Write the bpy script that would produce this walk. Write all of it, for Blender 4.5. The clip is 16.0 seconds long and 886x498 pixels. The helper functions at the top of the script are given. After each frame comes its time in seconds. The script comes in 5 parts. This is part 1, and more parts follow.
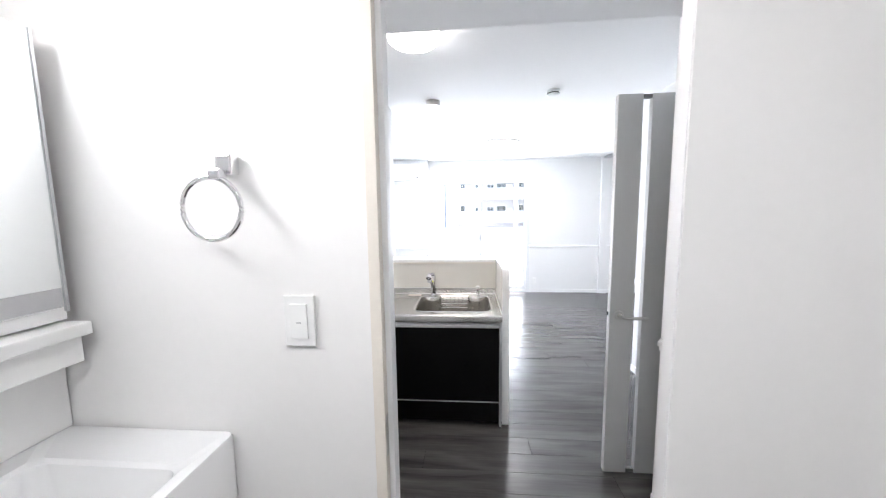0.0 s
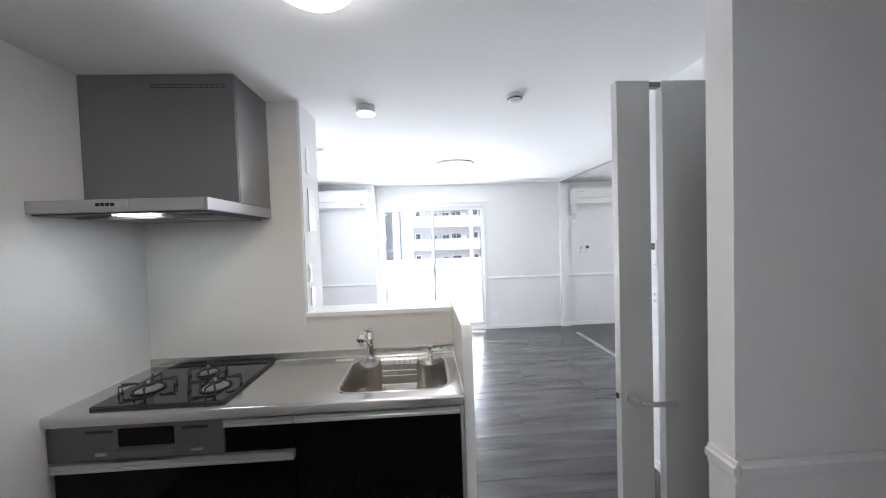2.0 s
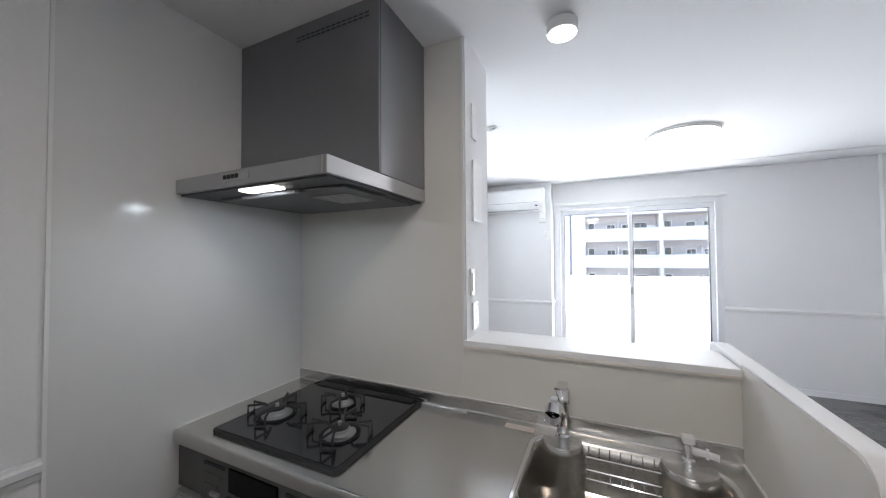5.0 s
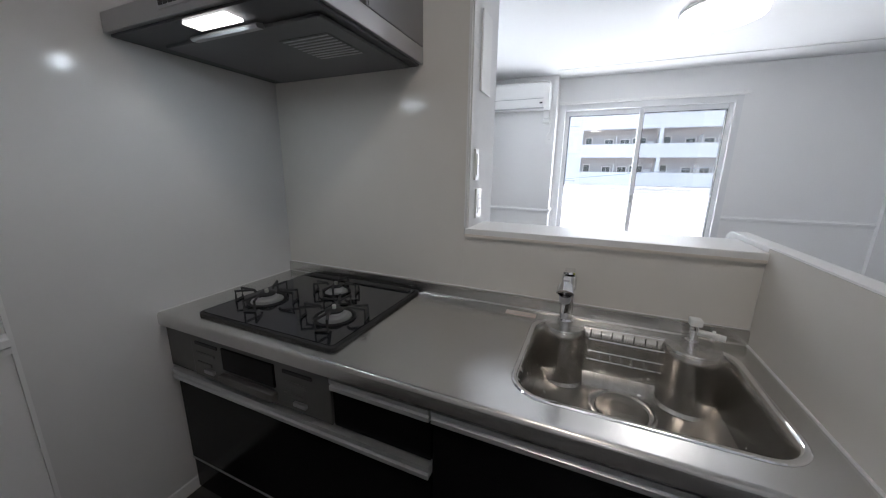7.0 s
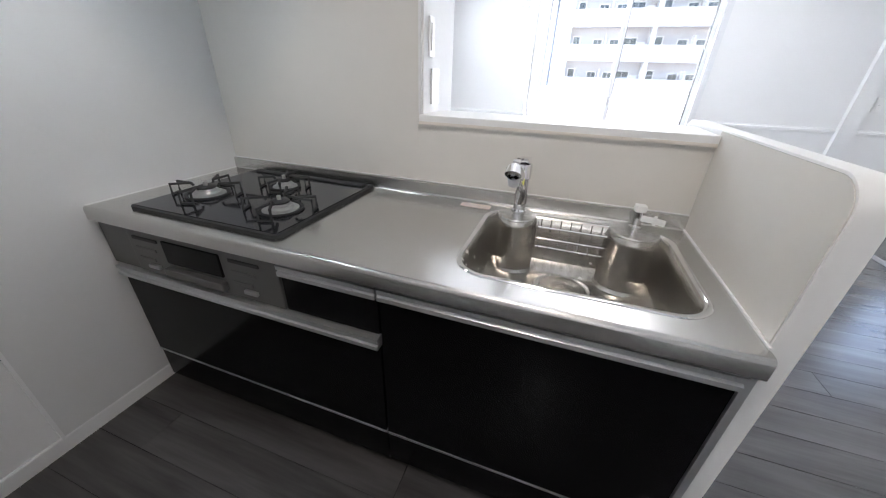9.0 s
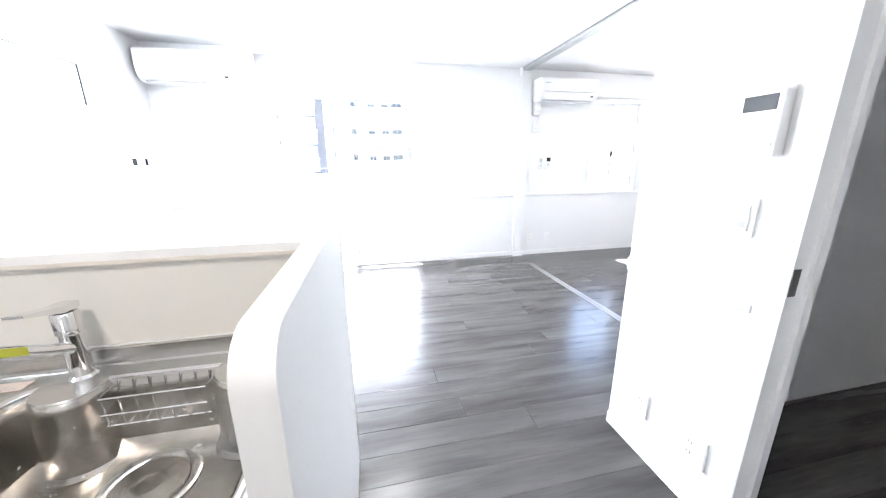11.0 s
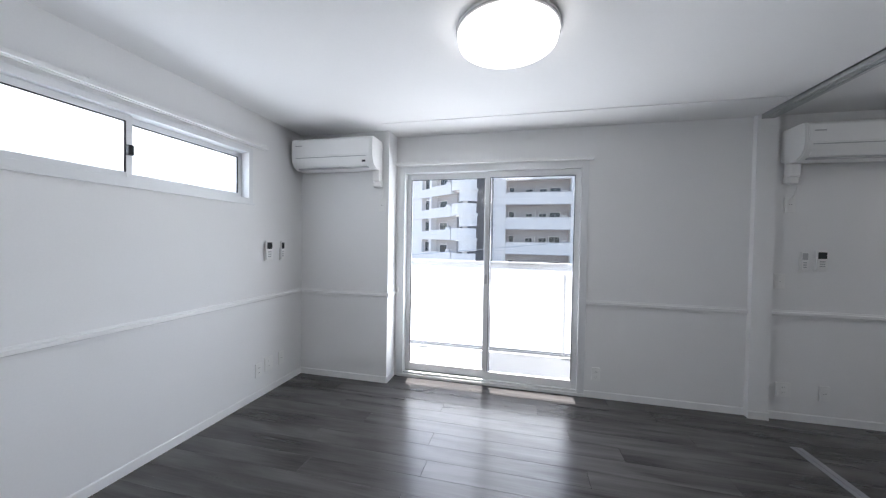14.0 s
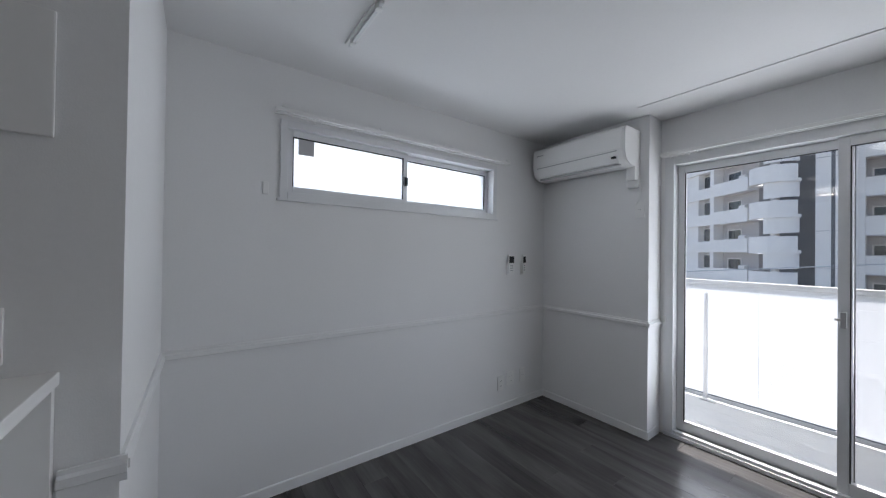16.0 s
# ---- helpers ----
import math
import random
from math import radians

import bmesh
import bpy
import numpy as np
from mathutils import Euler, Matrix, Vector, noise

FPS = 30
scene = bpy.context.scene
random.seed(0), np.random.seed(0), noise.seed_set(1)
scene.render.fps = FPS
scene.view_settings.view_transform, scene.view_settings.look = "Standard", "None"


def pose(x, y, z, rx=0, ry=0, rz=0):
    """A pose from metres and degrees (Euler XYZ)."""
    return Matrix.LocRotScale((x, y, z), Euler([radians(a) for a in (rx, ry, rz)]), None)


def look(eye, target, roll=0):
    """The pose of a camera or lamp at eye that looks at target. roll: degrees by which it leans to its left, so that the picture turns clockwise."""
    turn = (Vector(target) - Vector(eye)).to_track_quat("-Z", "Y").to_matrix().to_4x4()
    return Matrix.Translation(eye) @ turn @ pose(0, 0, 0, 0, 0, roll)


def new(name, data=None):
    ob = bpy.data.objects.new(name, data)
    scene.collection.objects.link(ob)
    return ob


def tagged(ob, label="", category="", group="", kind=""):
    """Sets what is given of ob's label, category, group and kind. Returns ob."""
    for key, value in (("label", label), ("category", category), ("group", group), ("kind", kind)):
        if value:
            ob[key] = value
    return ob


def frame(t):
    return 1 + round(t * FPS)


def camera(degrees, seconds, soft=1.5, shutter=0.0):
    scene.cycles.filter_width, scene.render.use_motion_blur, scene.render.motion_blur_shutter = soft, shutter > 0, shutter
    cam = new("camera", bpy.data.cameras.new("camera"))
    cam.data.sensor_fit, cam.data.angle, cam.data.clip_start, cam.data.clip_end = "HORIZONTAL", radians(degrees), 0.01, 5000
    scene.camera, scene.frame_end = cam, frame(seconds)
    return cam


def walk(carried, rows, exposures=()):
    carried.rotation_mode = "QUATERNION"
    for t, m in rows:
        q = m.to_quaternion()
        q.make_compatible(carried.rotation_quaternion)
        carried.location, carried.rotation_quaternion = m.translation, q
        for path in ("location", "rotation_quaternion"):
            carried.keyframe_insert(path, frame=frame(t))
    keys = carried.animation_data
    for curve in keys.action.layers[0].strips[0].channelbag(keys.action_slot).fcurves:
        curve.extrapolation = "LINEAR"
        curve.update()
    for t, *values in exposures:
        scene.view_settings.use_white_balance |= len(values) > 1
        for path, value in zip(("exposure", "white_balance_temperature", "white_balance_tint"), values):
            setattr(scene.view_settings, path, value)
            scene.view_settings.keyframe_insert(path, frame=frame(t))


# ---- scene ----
cam = camera(105.8, 16.0, soft=1.15)
PATH = [
    (0, (1.672, -2.829, 1.503), (1.516, -0.845, 1.284), -0.8),
    (0.5, (1.709, -2.695, 1.524), (1.747, -0.697, 1.441), -0.7),
    (1, (1.74, -2.528, 1.55), (1.798, -0.53, 1.508), -2.4),
    (1.5, (1.762, -2.368, 1.542), (1.848, -0.37, 1.484), -1.9),
    (2, (1.734, -2.168, 1.542), (1.838, -0.172, 1.481), -1.9),
    (2.5, (1.695, -2.001, 1.54), (1.621, -0.003, 1.474), -2.0),
    (3, (1.653, -1.839, 1.524), (1.104, 0.084, 1.483), -2.9),
    (3.5, (1.628, -1.702, 1.545), (0.813, 0.124, 1.519), -1.3),
    (4, (1.596, -1.573, 1.48), (0.737, 0.233, 1.471), -0.1),
    (6.3, (1.398, -1.246, 1.437), (0.596, 0.584, 1.524), -1.0),
    (6.5, (1.398, -1.246, 1.402), (0.595, 0.586, 1.355), -0.3),
    (7, (1.396, -1.25, 1.316), (0.632, 0.543, 0.866), 0.8),
    (7.5, (1.398, -1.266, 1.256), (0.686, 0.466, 0.554), 1.6),
    (8, (1.402, -1.274, 1.228), (0.716, 0.397, 0.369), 1.5),
    (8.2, (1.408, -1.271, 1.226), (0.725, 0.379, 0.326), 1.4),
    (10.5, (1.856, -1.017, 1.258), (1.972, 0.781, 0.389), 1.9),
    (11, (2.054, -0.926, 1.296), (2.468, 0.965, 0.795), -0.4),
    (11.5, (2.175, -0.753, 1.344), (2.721, 1.159, 1.13), -1.5),
    (12, (2.258, -0.555, 1.384), (2.814, 1.365, 1.307), -1.2),
    (12.5, (2.284, -0.367, 1.407), (2.699, 1.59, 1.398), -0.6),
    (13, (2.334, -0.158, 1.41), (2.507, 1.835, 1.444), -0.5),
    (13.5, (2.292, 0.011, 1.399), (2.178, 2.008, 1.393), 0.3),
    (14, (2.204, 0.163, 1.376), (1.744, 2.109, 1.335), 1.0),
    (14.5, (2.150, 0.262, 1.347), (1.337, 2.088, 1.302), 0.8),
    (15, (2.055, 0.316, 1.343), (0.876, 1.931, 1.312), 0.1),
    (15.5, (2.056, 0.395, 1.377), (0.592, 1.758, 1.369), 0.6),
    (16, (2.081, 0.469, 1.38), (0.458, 1.637, 1.396), 0.8),
]
# exposure of the clip's camera along the walk
EXPO = [(t, e, 6500, 13) for t, e in (
    (0.0, 3.67), (0.5, 3.52), (1.0, 3.32), (1.5, 3.17), (2.0, 3.07), (2.5, 2.84), (3.5, 2.79), (4.2, 2.74), (6.4, 2.24), (7.0, 2.12), (8.2, 2.68),
    (9.6, 3.67), (10.4, 4.15), (11.0, 4.07), (11.5, 3.42), (12.0, 2.94), (12.5, 2.44), (13.2, 2.03), (14.0, 1.63), (15.0, 1.17), (16.0, 0.71))]

walk(cam, [(t, look(eye, target, roll)) for t, eye, target, roll in PATH], EXPO)

# ---- world, sun, large lights ----
world = bpy.data.worlds.new("sky_world")
scene.world = world
world.use_nodes = True
wn = world.node_tree.nodes
sky = wn.new("ShaderNodeTexSky")
sky.sky_type = "NISHITA"
sky.sun_disc = False
sky.sun_elevation = radians(58)
sky.sun_rotation = radians(-8)
sky.dust_density = 0.7
wn["Background"].inputs["Strength"].default_value = 0.15
world.node_tree.links.new(sky.outputs["Color"], wn["Background"].inputs["Color"])

sun = bpy.data.lights.new("sun", "SUN")
sun.energy, sun.angle, sun.color = 5.0, radians(0.6), (1.0, 0.98, 0.95)
sun_ob = new("sun", sun)
sun_dir = Vector((math.sin(radians(-8)) * math.cos(radians(58)), math.cos(radians(-8)) * math.cos(radians(58)), math.sin(radians(58))))
sun_ob.rotation_euler = sun_dir.to_track_quat("Z", "Y").to_euler()


def area_light(name, eye, target, sx, sy, watts, color=(1, 1, 1), shape="RECTANGLE"):
    data = bpy.data.lights.new(name, "AREA")
    data.shape, data.size, data.size_y, data.energy, data.color = shape, sx, sy, watts, color
    ob = new(name, data)
    ob.matrix_world = look(eye, target)
    return ob


SKY = (0.86, 0.93, 1.0)
area_light("sky_light_balcony", (1.86, 3.60, 1.1), (1.86, 0.0, 2.3), 1.5, 1.9, 14.5, SKY)
area_light("sky_light_high_window", (-0.16, 1.65, 1.88), (2.0, 1.65, 1.4), 1.5, 0.3, 2.4, SKY)
area_light("sky_light_bedroom", (5.5, 3.55, 1.45), (5.5, 0, 1.0), 0.7, 1.1, 0.2, SKY)
area_light("lamp_light_kitchen", (1.40, -1.06, 2.31), (1.40, -1.06, 0), 0.22, 0.22, 0.70, (1.0, 0.87, 0.74), "DISK")
area_light("lamp_light_living", (2.11, 1.86, 2.30), (2.11, 1.86, 0), 0.44, 0.44, 0.70, (0.97, 0.98, 1.0), "DISK")
area_light("lamp_light_bedroom", (5.62, 2.3, 2.30), (5.62, 2.3, 0), 0.4, 0.4, 0.12, (0.97, 0.98, 1.0), "DISK")
area_light("lamp_light_hood", (0.43, -0.57, 1.688), (0.36, -0.32, 0), 0.15, 0.028, 0.18, (0.76, 0.90, 1.0))
area_light("lamp_light_vanity", (0.735, -2.50, 1.955), (2.2, -2.45, 1.5), 0.42, 0.14, 0.82, (0.95, 0.97, 1.0))
area_light("lamp_light_washroom", (1.75, -3.3, 2.34), (1.75, -3.3, 0), 0.25, 0.25, 1.6, (0.93, 0.97, 1.0), "DISK")


# ---- materials ----
def material(name, color, rough=0.5, metal=0.0, spec=0.5, grain=0.0, grain_scale=60.0, bump=0.0, bump_scale=400.0, stretch=(1, 1, 1), coat=0.0, rough_var=0.0, emit=0.0, transmit=0.0):
    m = bpy.data.materials.new(name)
    m.use_nodes = True
    nt = m.node_tree
    b = nt.nodes["Principled BSDF"]
    b.inputs["Base Color"].default_value = (*color, 1)
    b.inputs["Roughness"].default_value = rough
    b.inputs["Metallic"].default_value = metal
    b.inputs["Specular IOR Level"].default_value = spec
    b.inputs["Coat Weight"].default_value = coat
    b.inputs["Transmission Weight"].default_value = transmit
    if emit:
        b.inputs["Emission Color"].default_value = (*color, 1)
        b.inputs["Emission Strength"].default_value = emit
    if grain or bump or rough_var:
        tc = nt.nodes.new("ShaderNodeTexCoord")
        mp = nt.nodes.new("ShaderNodeMapping")
        mp.inputs["Scale"].default_value = stretch
        nt.links.new(tc.outputs["Object"], mp.inputs["Vector"])
    if grain or rough_var:
        n1 = nt.nodes.new("ShaderNodeTexNoise")
        n1.inputs["Scale"].default_value = grain_scale
        n1.inputs["Detail"].default_value = 6
        n2 = nt.nodes.new("ShaderNodeTexNoise")
        n2.inputs["Scale"].default_value = 1.3
        n2.inputs["Detail"].default_value = 3
        nt.links.new(mp.outputs[0], n1.inputs["Vector"])
        nt.links.new(mp.outputs[0], n2.inputs["Vector"])
        add = nt.nodes.new("ShaderNodeMath")
        add.operation = "ADD"
        nt.links.new(n1.outputs["Fac"], add.inputs[0])
        nt.links.new(n2.outputs["Fac"], add.inputs[1])
        if grain:
            mr = nt.nodes.new("ShaderNodeMapRange")
            mr.inputs["From Min"].default_value, mr.inputs["From Max"].default_value = 0.6, 1.4
            mr.inputs["To Min"].default_value, mr.inputs["To Max"].default_value = 1 - grain, 1 + grain
            nt.links.new(add.outputs[0], mr.inputs["Value"])
            mix = nt.nodes.new("ShaderNodeVectorMath")
            mix.operation = "SCALE"
            mix.inputs[0].default_value = color
            nt.links.new(mr.outputs[0], mix.inputs["Scale"])
            nt.links.new(mix.outputs[0], b.inputs["Base Color"])
        if rough_var:
            mr2 = nt.nodes.new("ShaderNodeMapRange")
            mr2.inputs["From Min"].default_value, mr2.inputs["From Max"].default_value = 0.6, 1.4
            mr2.inputs["To Min"].default_value, mr2.inputs["To Max"].default_value = max(0.02, rough - rough_var), rough + rough_var
            nt.links.new(add.outputs[0], mr2.inputs["Value"])
            nt.links.new(mr2.outputs[0], b.inputs["Roughness"])
    if bump:
        n3 = nt.nodes.new("ShaderNodeTexNoise")
        n3.inputs["Scale"].default_value = bump_scale
        n3.inputs["Detail"].default_value = 4
        nt.links.new(mp.outputs[0], n3.inputs["Vector"])
        bp = nt.nodes.new("ShaderNodeBump")
        bp.inputs["Strength"].default_value = bump
        bp.inputs["Distance"].default_value = 0.002
        nt.links.new(n3.outputs["Fac"], bp.inputs["Height"])
        nt.links.new(bp.outputs[0], b.inputs["Normal"])
    return m


def floor_material():
    m = bpy.data.materials.new("grey_oak_floor")
    m.use_nodes = True
    nt = m.node_tree
    b = nt.nodes["Principled BSDF"]
    geo = nt.nodes.new("ShaderNodeNewGeometry")
    info = nt.nodes.new("ShaderNodeObjectInfo")
    off = nt.nodes.new("ShaderNodeVectorMath")
    off.operation = "MULTIPLY_ADD"
    off.inputs[1].default_value = (31.0, 17.0, 0.0)
    nt.links.new(info.outputs["Random"], off.inputs[0])
    nt.links.new(geo.outputs["Position"], off.inputs[2])
    def streak(scale, detail, sx, sy):
        mp = nt.nodes.new("ShaderNodeMapping")
        mp.inputs["Scale"].default_value = (sx, sy, 1)
        nt.links.new(off.outputs[0], mp.inputs["Vector"])
        n = nt.nodes.new("ShaderNodeTexNoise")
        n.inputs["Scale"].default_value, n.inputs["Detail"].default_value = scale, detail
        n.inputs["Distortion"].default_value = 0.4
        nt.links.new(mp.outputs[0], n.inputs["Vector"])
        return n
    coarse, fine = streak(1.6, 5, 0.8, 6.0), streak(9, 8, 0.5, 9.0)
    add = nt.nodes.new("ShaderNodeMath")
    add.operation = "MULTIPLY_ADD"
    add.inputs[1].default_value = 0.24
    nt.links.new(fine.outputs["Fac"], add.inputs[0])
    nt.links.new(coarse.outputs["Fac"], add.inputs[2])
    tone = nt.nodes.new("ShaderNodeMath")
    tone.operation = "MULTIPLY_ADD"
    tone.inputs[1].default_value = 0.10
    nt.links.new(info.outputs["Random"], tone.inputs[0])
    nt.links.new(add.outputs[0], tone.inputs[2])
    ramp = nt.nodes.new("ShaderNodeValToRGB")
    ramp.color_ramp.elements[0].position, ramp.color_ramp.elements[0].color = 0.40, (0.026, 0.0245, 0.024, 1)
    ramp.color_ramp.elements[1].position, ramp.color_ramp.elements[1].color = 0.86, (0.100, 0.095, 0.094, 1)
    nt.links.new(tone.outputs[0], ramp.inputs["Fac"])
    nt.links.new(ramp.outputs[0], b.inputs["Base Color"])
    mr = nt.nodes.new("ShaderNodeMapRange")
    mr.inputs["To Min"].default_value, mr.inputs["To Max"].default_value = 0.19, 0.30
    nt.links.new(fine.outputs["Fac"], mr.inputs["Value"])
    nt.links.new(mr.outputs[0], b.inputs["Roughness"])
    bp = nt.nodes.new("ShaderNodeBump")
    bp.inputs["Strength"].default_value, bp.inputs["Distance"].default_value = 0.07, 0.001
    nt.links.new(fine.outputs["Fac"], bp.inputs["Height"])
    nt.links.new(bp.outputs[0], b.inputs["Normal"])
    return m


def glass_material(name, gloss=0.07, tint=(1, 1, 1)):
    m = bpy.data.materials.new(name)
    m.use_nodes = True
    nt = m.node_tree
    nt.nodes.clear()
    out = nt.nodes.new("ShaderNodeOutputMaterial")
    mix = nt.nodes.new("ShaderNodeMixShader")
    tr = nt.nodes.new("ShaderNodeBsdfTransparent")
    tr.inputs["Color"].default_value = (*tint, 1)
    gl = nt.nodes.new("ShaderNodeBsdfGlossy")
    gl.inputs["Roughness"].default_value = 0.02
    mix.inputs["Fac"].default_value = gloss
    nt.links.new(tr.outputs[0], mix.inputs[1])
    nt.links.new(gl.outputs[0], mix.inputs[2])
    nt.links.new(mix.outputs[0], out.inputs["Surface"])
    return m


def frosted_material(name, color, through_share):
    m = bpy.data.materials.new(name)
    m.use_nodes = True
    nt = m.node_tree
    nt.nodes.clear()
    out = nt.nodes.new("ShaderNodeOutputMaterial")
    mix = nt.nodes.new("ShaderNodeMixShader")
    tl = nt.nodes.new("ShaderNodeBsdfTranslucent")
    df = nt.nodes.new("ShaderNodeBsdfDiffuse")
    tl.inputs["Color"].default_value = (*color, 1)
    df.inputs["Color"].default_value = (*color, 1)
    mix.inputs["Fac"].default_value = through_share
    nt.links.new(df.outputs[0], mix.inputs[1])
    nt.links.new(tl.outputs[0], mix.inputs[2])
    nt.links.new(mix.outputs[0], out.inputs["Surface"])
    return m


M_WALL = material("white_wallpaper", (0.80, 0.80, 0.80), 0.85, spec=0.2, grain=0.02, grain_scale=90, bump=0.18, bump_scale=260)
M_CEIL = material("ceiling_paper", (0.82, 0.82, 0.82), 0.9, spec=0.15, grain=0.015, grain_scale=80, bump=0.3, bump_scale=220)
M_WASH = material("washroom_wall_sheet", (0.84, 0.83, 0.82), 0.24, spec=0.5, grain=0.012, grain_scale=50, bump=0.05, bump_scale=200)
M_PANEL = material("glossy_kitchen_panel", (0.73, 0.73, 0.725), 0.15, spec=0.5, grain=0.015, grain_scale=12, rough_var=0.03)
M_BEIGE = material("cream_kitchen_panel", (0.74, 0.72, 0.675), 0.16, spec=0.5, grain=0.015, grain_scale=15, rough_var=0.03)
M_TRIM = material("white_trim", (0.80, 0.80, 0.80), 0.42, grain=0.012, grain_scale=30)
M_LEDGE = material("white_ledge_board", (0.84, 0.84, 0.83), 0.35, grain=0.012, grain_scale=30)
M_EDGE = material("cream_edge_tape", (0.76, 0.71, 0.64), 0.5, grain=0.03, grain_scale=60)
M_JAMB = material("pale_wood_jamb", (0.52, 0.42, 0.31), 0.5, grain=0.08, grain_scale=40, stretch=(8, 8, 0.6))
M_DOOR = material("light_grey_door_sheet", (0.55, 0.55, 0.54), 0.5, grain=0.04, grain_scale=50, stretch=(6, 6, 0.5), bump=0.08)
M_STEEL = material("brushed_stainless", (0.60, 0.59, 0.57), 0.27, 1.0, grain=0.008, grain_scale=6)
M_SINK = material("satin_stainless_bowl", (0.50, 0.48, 0.45), 0.24, 1.0, grain=0.05, grain_scale=60, rough_var=0.06)
M_CHROME = material("chrome", (0.82, 0.82, 0.83), 0.06, 1.0)
M_NICKEL = material("satin_nickel", (0.58, 0.57, 0.55), 0.28, 1.0)
M_HOOD = material("silver_hood_paint", (0.28, 0.28, 0.29), 0.36, 0.85, grain=0.03, grain_scale=40, rough_var=0.04)
M_CANOPY = material("silver_canopy_paint", (0.46, 0.46, 0.47), 0.33, 0.8, grain=0.02, grain_scale=40, rough_var=0.03)
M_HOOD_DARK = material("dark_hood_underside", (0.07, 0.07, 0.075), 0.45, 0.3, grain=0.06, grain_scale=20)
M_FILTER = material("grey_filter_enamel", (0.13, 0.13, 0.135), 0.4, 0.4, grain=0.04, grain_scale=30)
M_BLACK = material("gloss_black_front", (0.004, 0.004, 0.0045), 0.16, spec=0.13, grain=0.1, grain_scale=30, rough_var=0.02)
M_GLASSTOP = material("black_glass_hob", (0.022, 0.022, 0.026), 0.10, spec=0.6, grain=0.2, grain_scale=900)
M_IRON = material("matt_black_iron", (0.02, 0.02, 0.02), 0.55, grain=0.15, grain_scale=120)
M_BURNER = material("dark_steel_burner", (0.42, 0.42, 0.42), 0.28, 0.9)
M_GREYPLATE = material("grey_grill_panel", (0.15, 0.148, 0.145), 0.38, 0.6, grain=0.03, grain_scale=40)
M_DARK = material("dark_recess", (0.02, 0.02, 0.02), 0.6)
M_PLASTIC = material("white_plastic", (0.82, 0.82, 0.81), 0.35, grain=0.01, grain_scale=30)
M_GREYPL = material("pale_grey_plastic", (0.48, 0.48, 0.49), 0.45, grain=0.02)
M_SCREEN = material("dark_lcd", (0.03, 0.032, 0.035), 0.2, spec=0.3)
M_ALU = material("white_aluminium_frame", (0.74, 0.75, 0.76), 0.38, 0.15, grain=0.015, grain_scale=40)
M_ALUGREY = material("silver_aluminium", (0.56, 0.57, 0.58), 0.36, 0.8, grain=0.03, grain_scale=40)
M_TRACK = material("grey_floor_strip", (0.24, 0.24, 0.25), 0.4, 0.3, grain=0.05, grain_scale=40)
M_GLASS = glass_material("window_glass", 0.07)
M_MESH = glass_material("insect_screen_mesh", 0.0, (0.90, 0.90, 0.90))
M_SLIT = glass_material("clear_door_glass", 0.05)
M_FROST = frosted_material("frosted_panel", (0.92, 0.93, 0.94), 0.7)
M_OPAL = frosted_material("frosted_window_glass", (0.95, 0.96, 0.97), 0.8)
M_ACRYL_SHADED = frosted_material("shaded_milky_acrylic", (0.62, 0.63, 0.65), 0.4)
M_LAMP = material("lit_lamp_cover", (1.0, 0.99, 0.97), 0.4, emit=1.3)
M_LAMPSOFT = material("lit_lamp_cover_soft", (1.0, 0.99, 0.97), 0.4, emit=1.0)
M_MIRROR = material("mirror_silver", (0.88, 0.90, 0.90), 0.02, 1.0)
M_BASIN = material("white_basin_ceramic", (0.86, 0.86, 0.86), 0.12, spec=0.55, rough_var=0.02)
M_BRICK = material("white_brick_sheet", (0.74, 0.74, 0.73), 0.8, grain=0.06, grain_scale=50, bump=0.5, bump_scale=90)
M_JOINT = material("grey_brick_joint", (0.30, 0.30, 0.31), 0.9, grain=0.06)
M_TILEW = material("apartment_white_render", (0.87, 0.82, 0.78), 0.8, grain=0.05, grain_scale=2)
M_TILEG = material("apartment_grey_tile", (0.50, 0.46, 0.45), 0.8, grain=0.08, grain_scale=3)
M_RECESS_SHADE = material("apartment_recess_shade", (0.16, 0.155, 0.16), 0.85, grain=0.08, grain_scale=2)
M_AGLASS = material("apartment_dark_glass", (0.05, 0.055, 0.06), 0.15)
M_CONC = material("balcony_floor_sheet", (0.78, 0.78, 0.76), 0.8, grain=0.05, grain_scale=8)
M_GROUND = material("street_ground", (0.20, 0.20, 0.19), 0.9, grain=0.2, grain_scale=0.4)
M_YELLOW = material("yellow_sticker", (0.62, 0.62, 0.05), 0.5)
M_STICKER = material("pale_warning_sticker", (0.72, 0.62, 0.56), 0.5)
M_CABLE = material("grey_cable", (0.45, 0.46, 0.48), 0.6)
M_FLOOR = floor_material()


# ---- mesh helpers ----
def finish(bm, name, mat, smooth=False):
    me = bpy.data.meshes.new(name)
    bmesh.ops.recalc_face_normals(bm, faces=bm.faces)
    if smooth:
        for f in bm.faces:
            f.smooth = True
    bm.to_mesh(me)
    bm.free()
    me.materials.append(mat)
    if smooth:
        me.set_sharp_from_angle(angle=radians(38))
    return me


def part(name, bm, mat, parent=None, label="", smooth=False):
    ob = new(name, finish(bm, name, mat, smooth))
    if parent:
        ob.parent = parent
    if label:
        ob["label"] = label
    return ob


def thing(name, at, label, category, group="", kind=""):
    ob = new(name)
    ob.empty_display_size = 0.05
    ob.location = at
    return tagged(ob, label, category, group, kind)


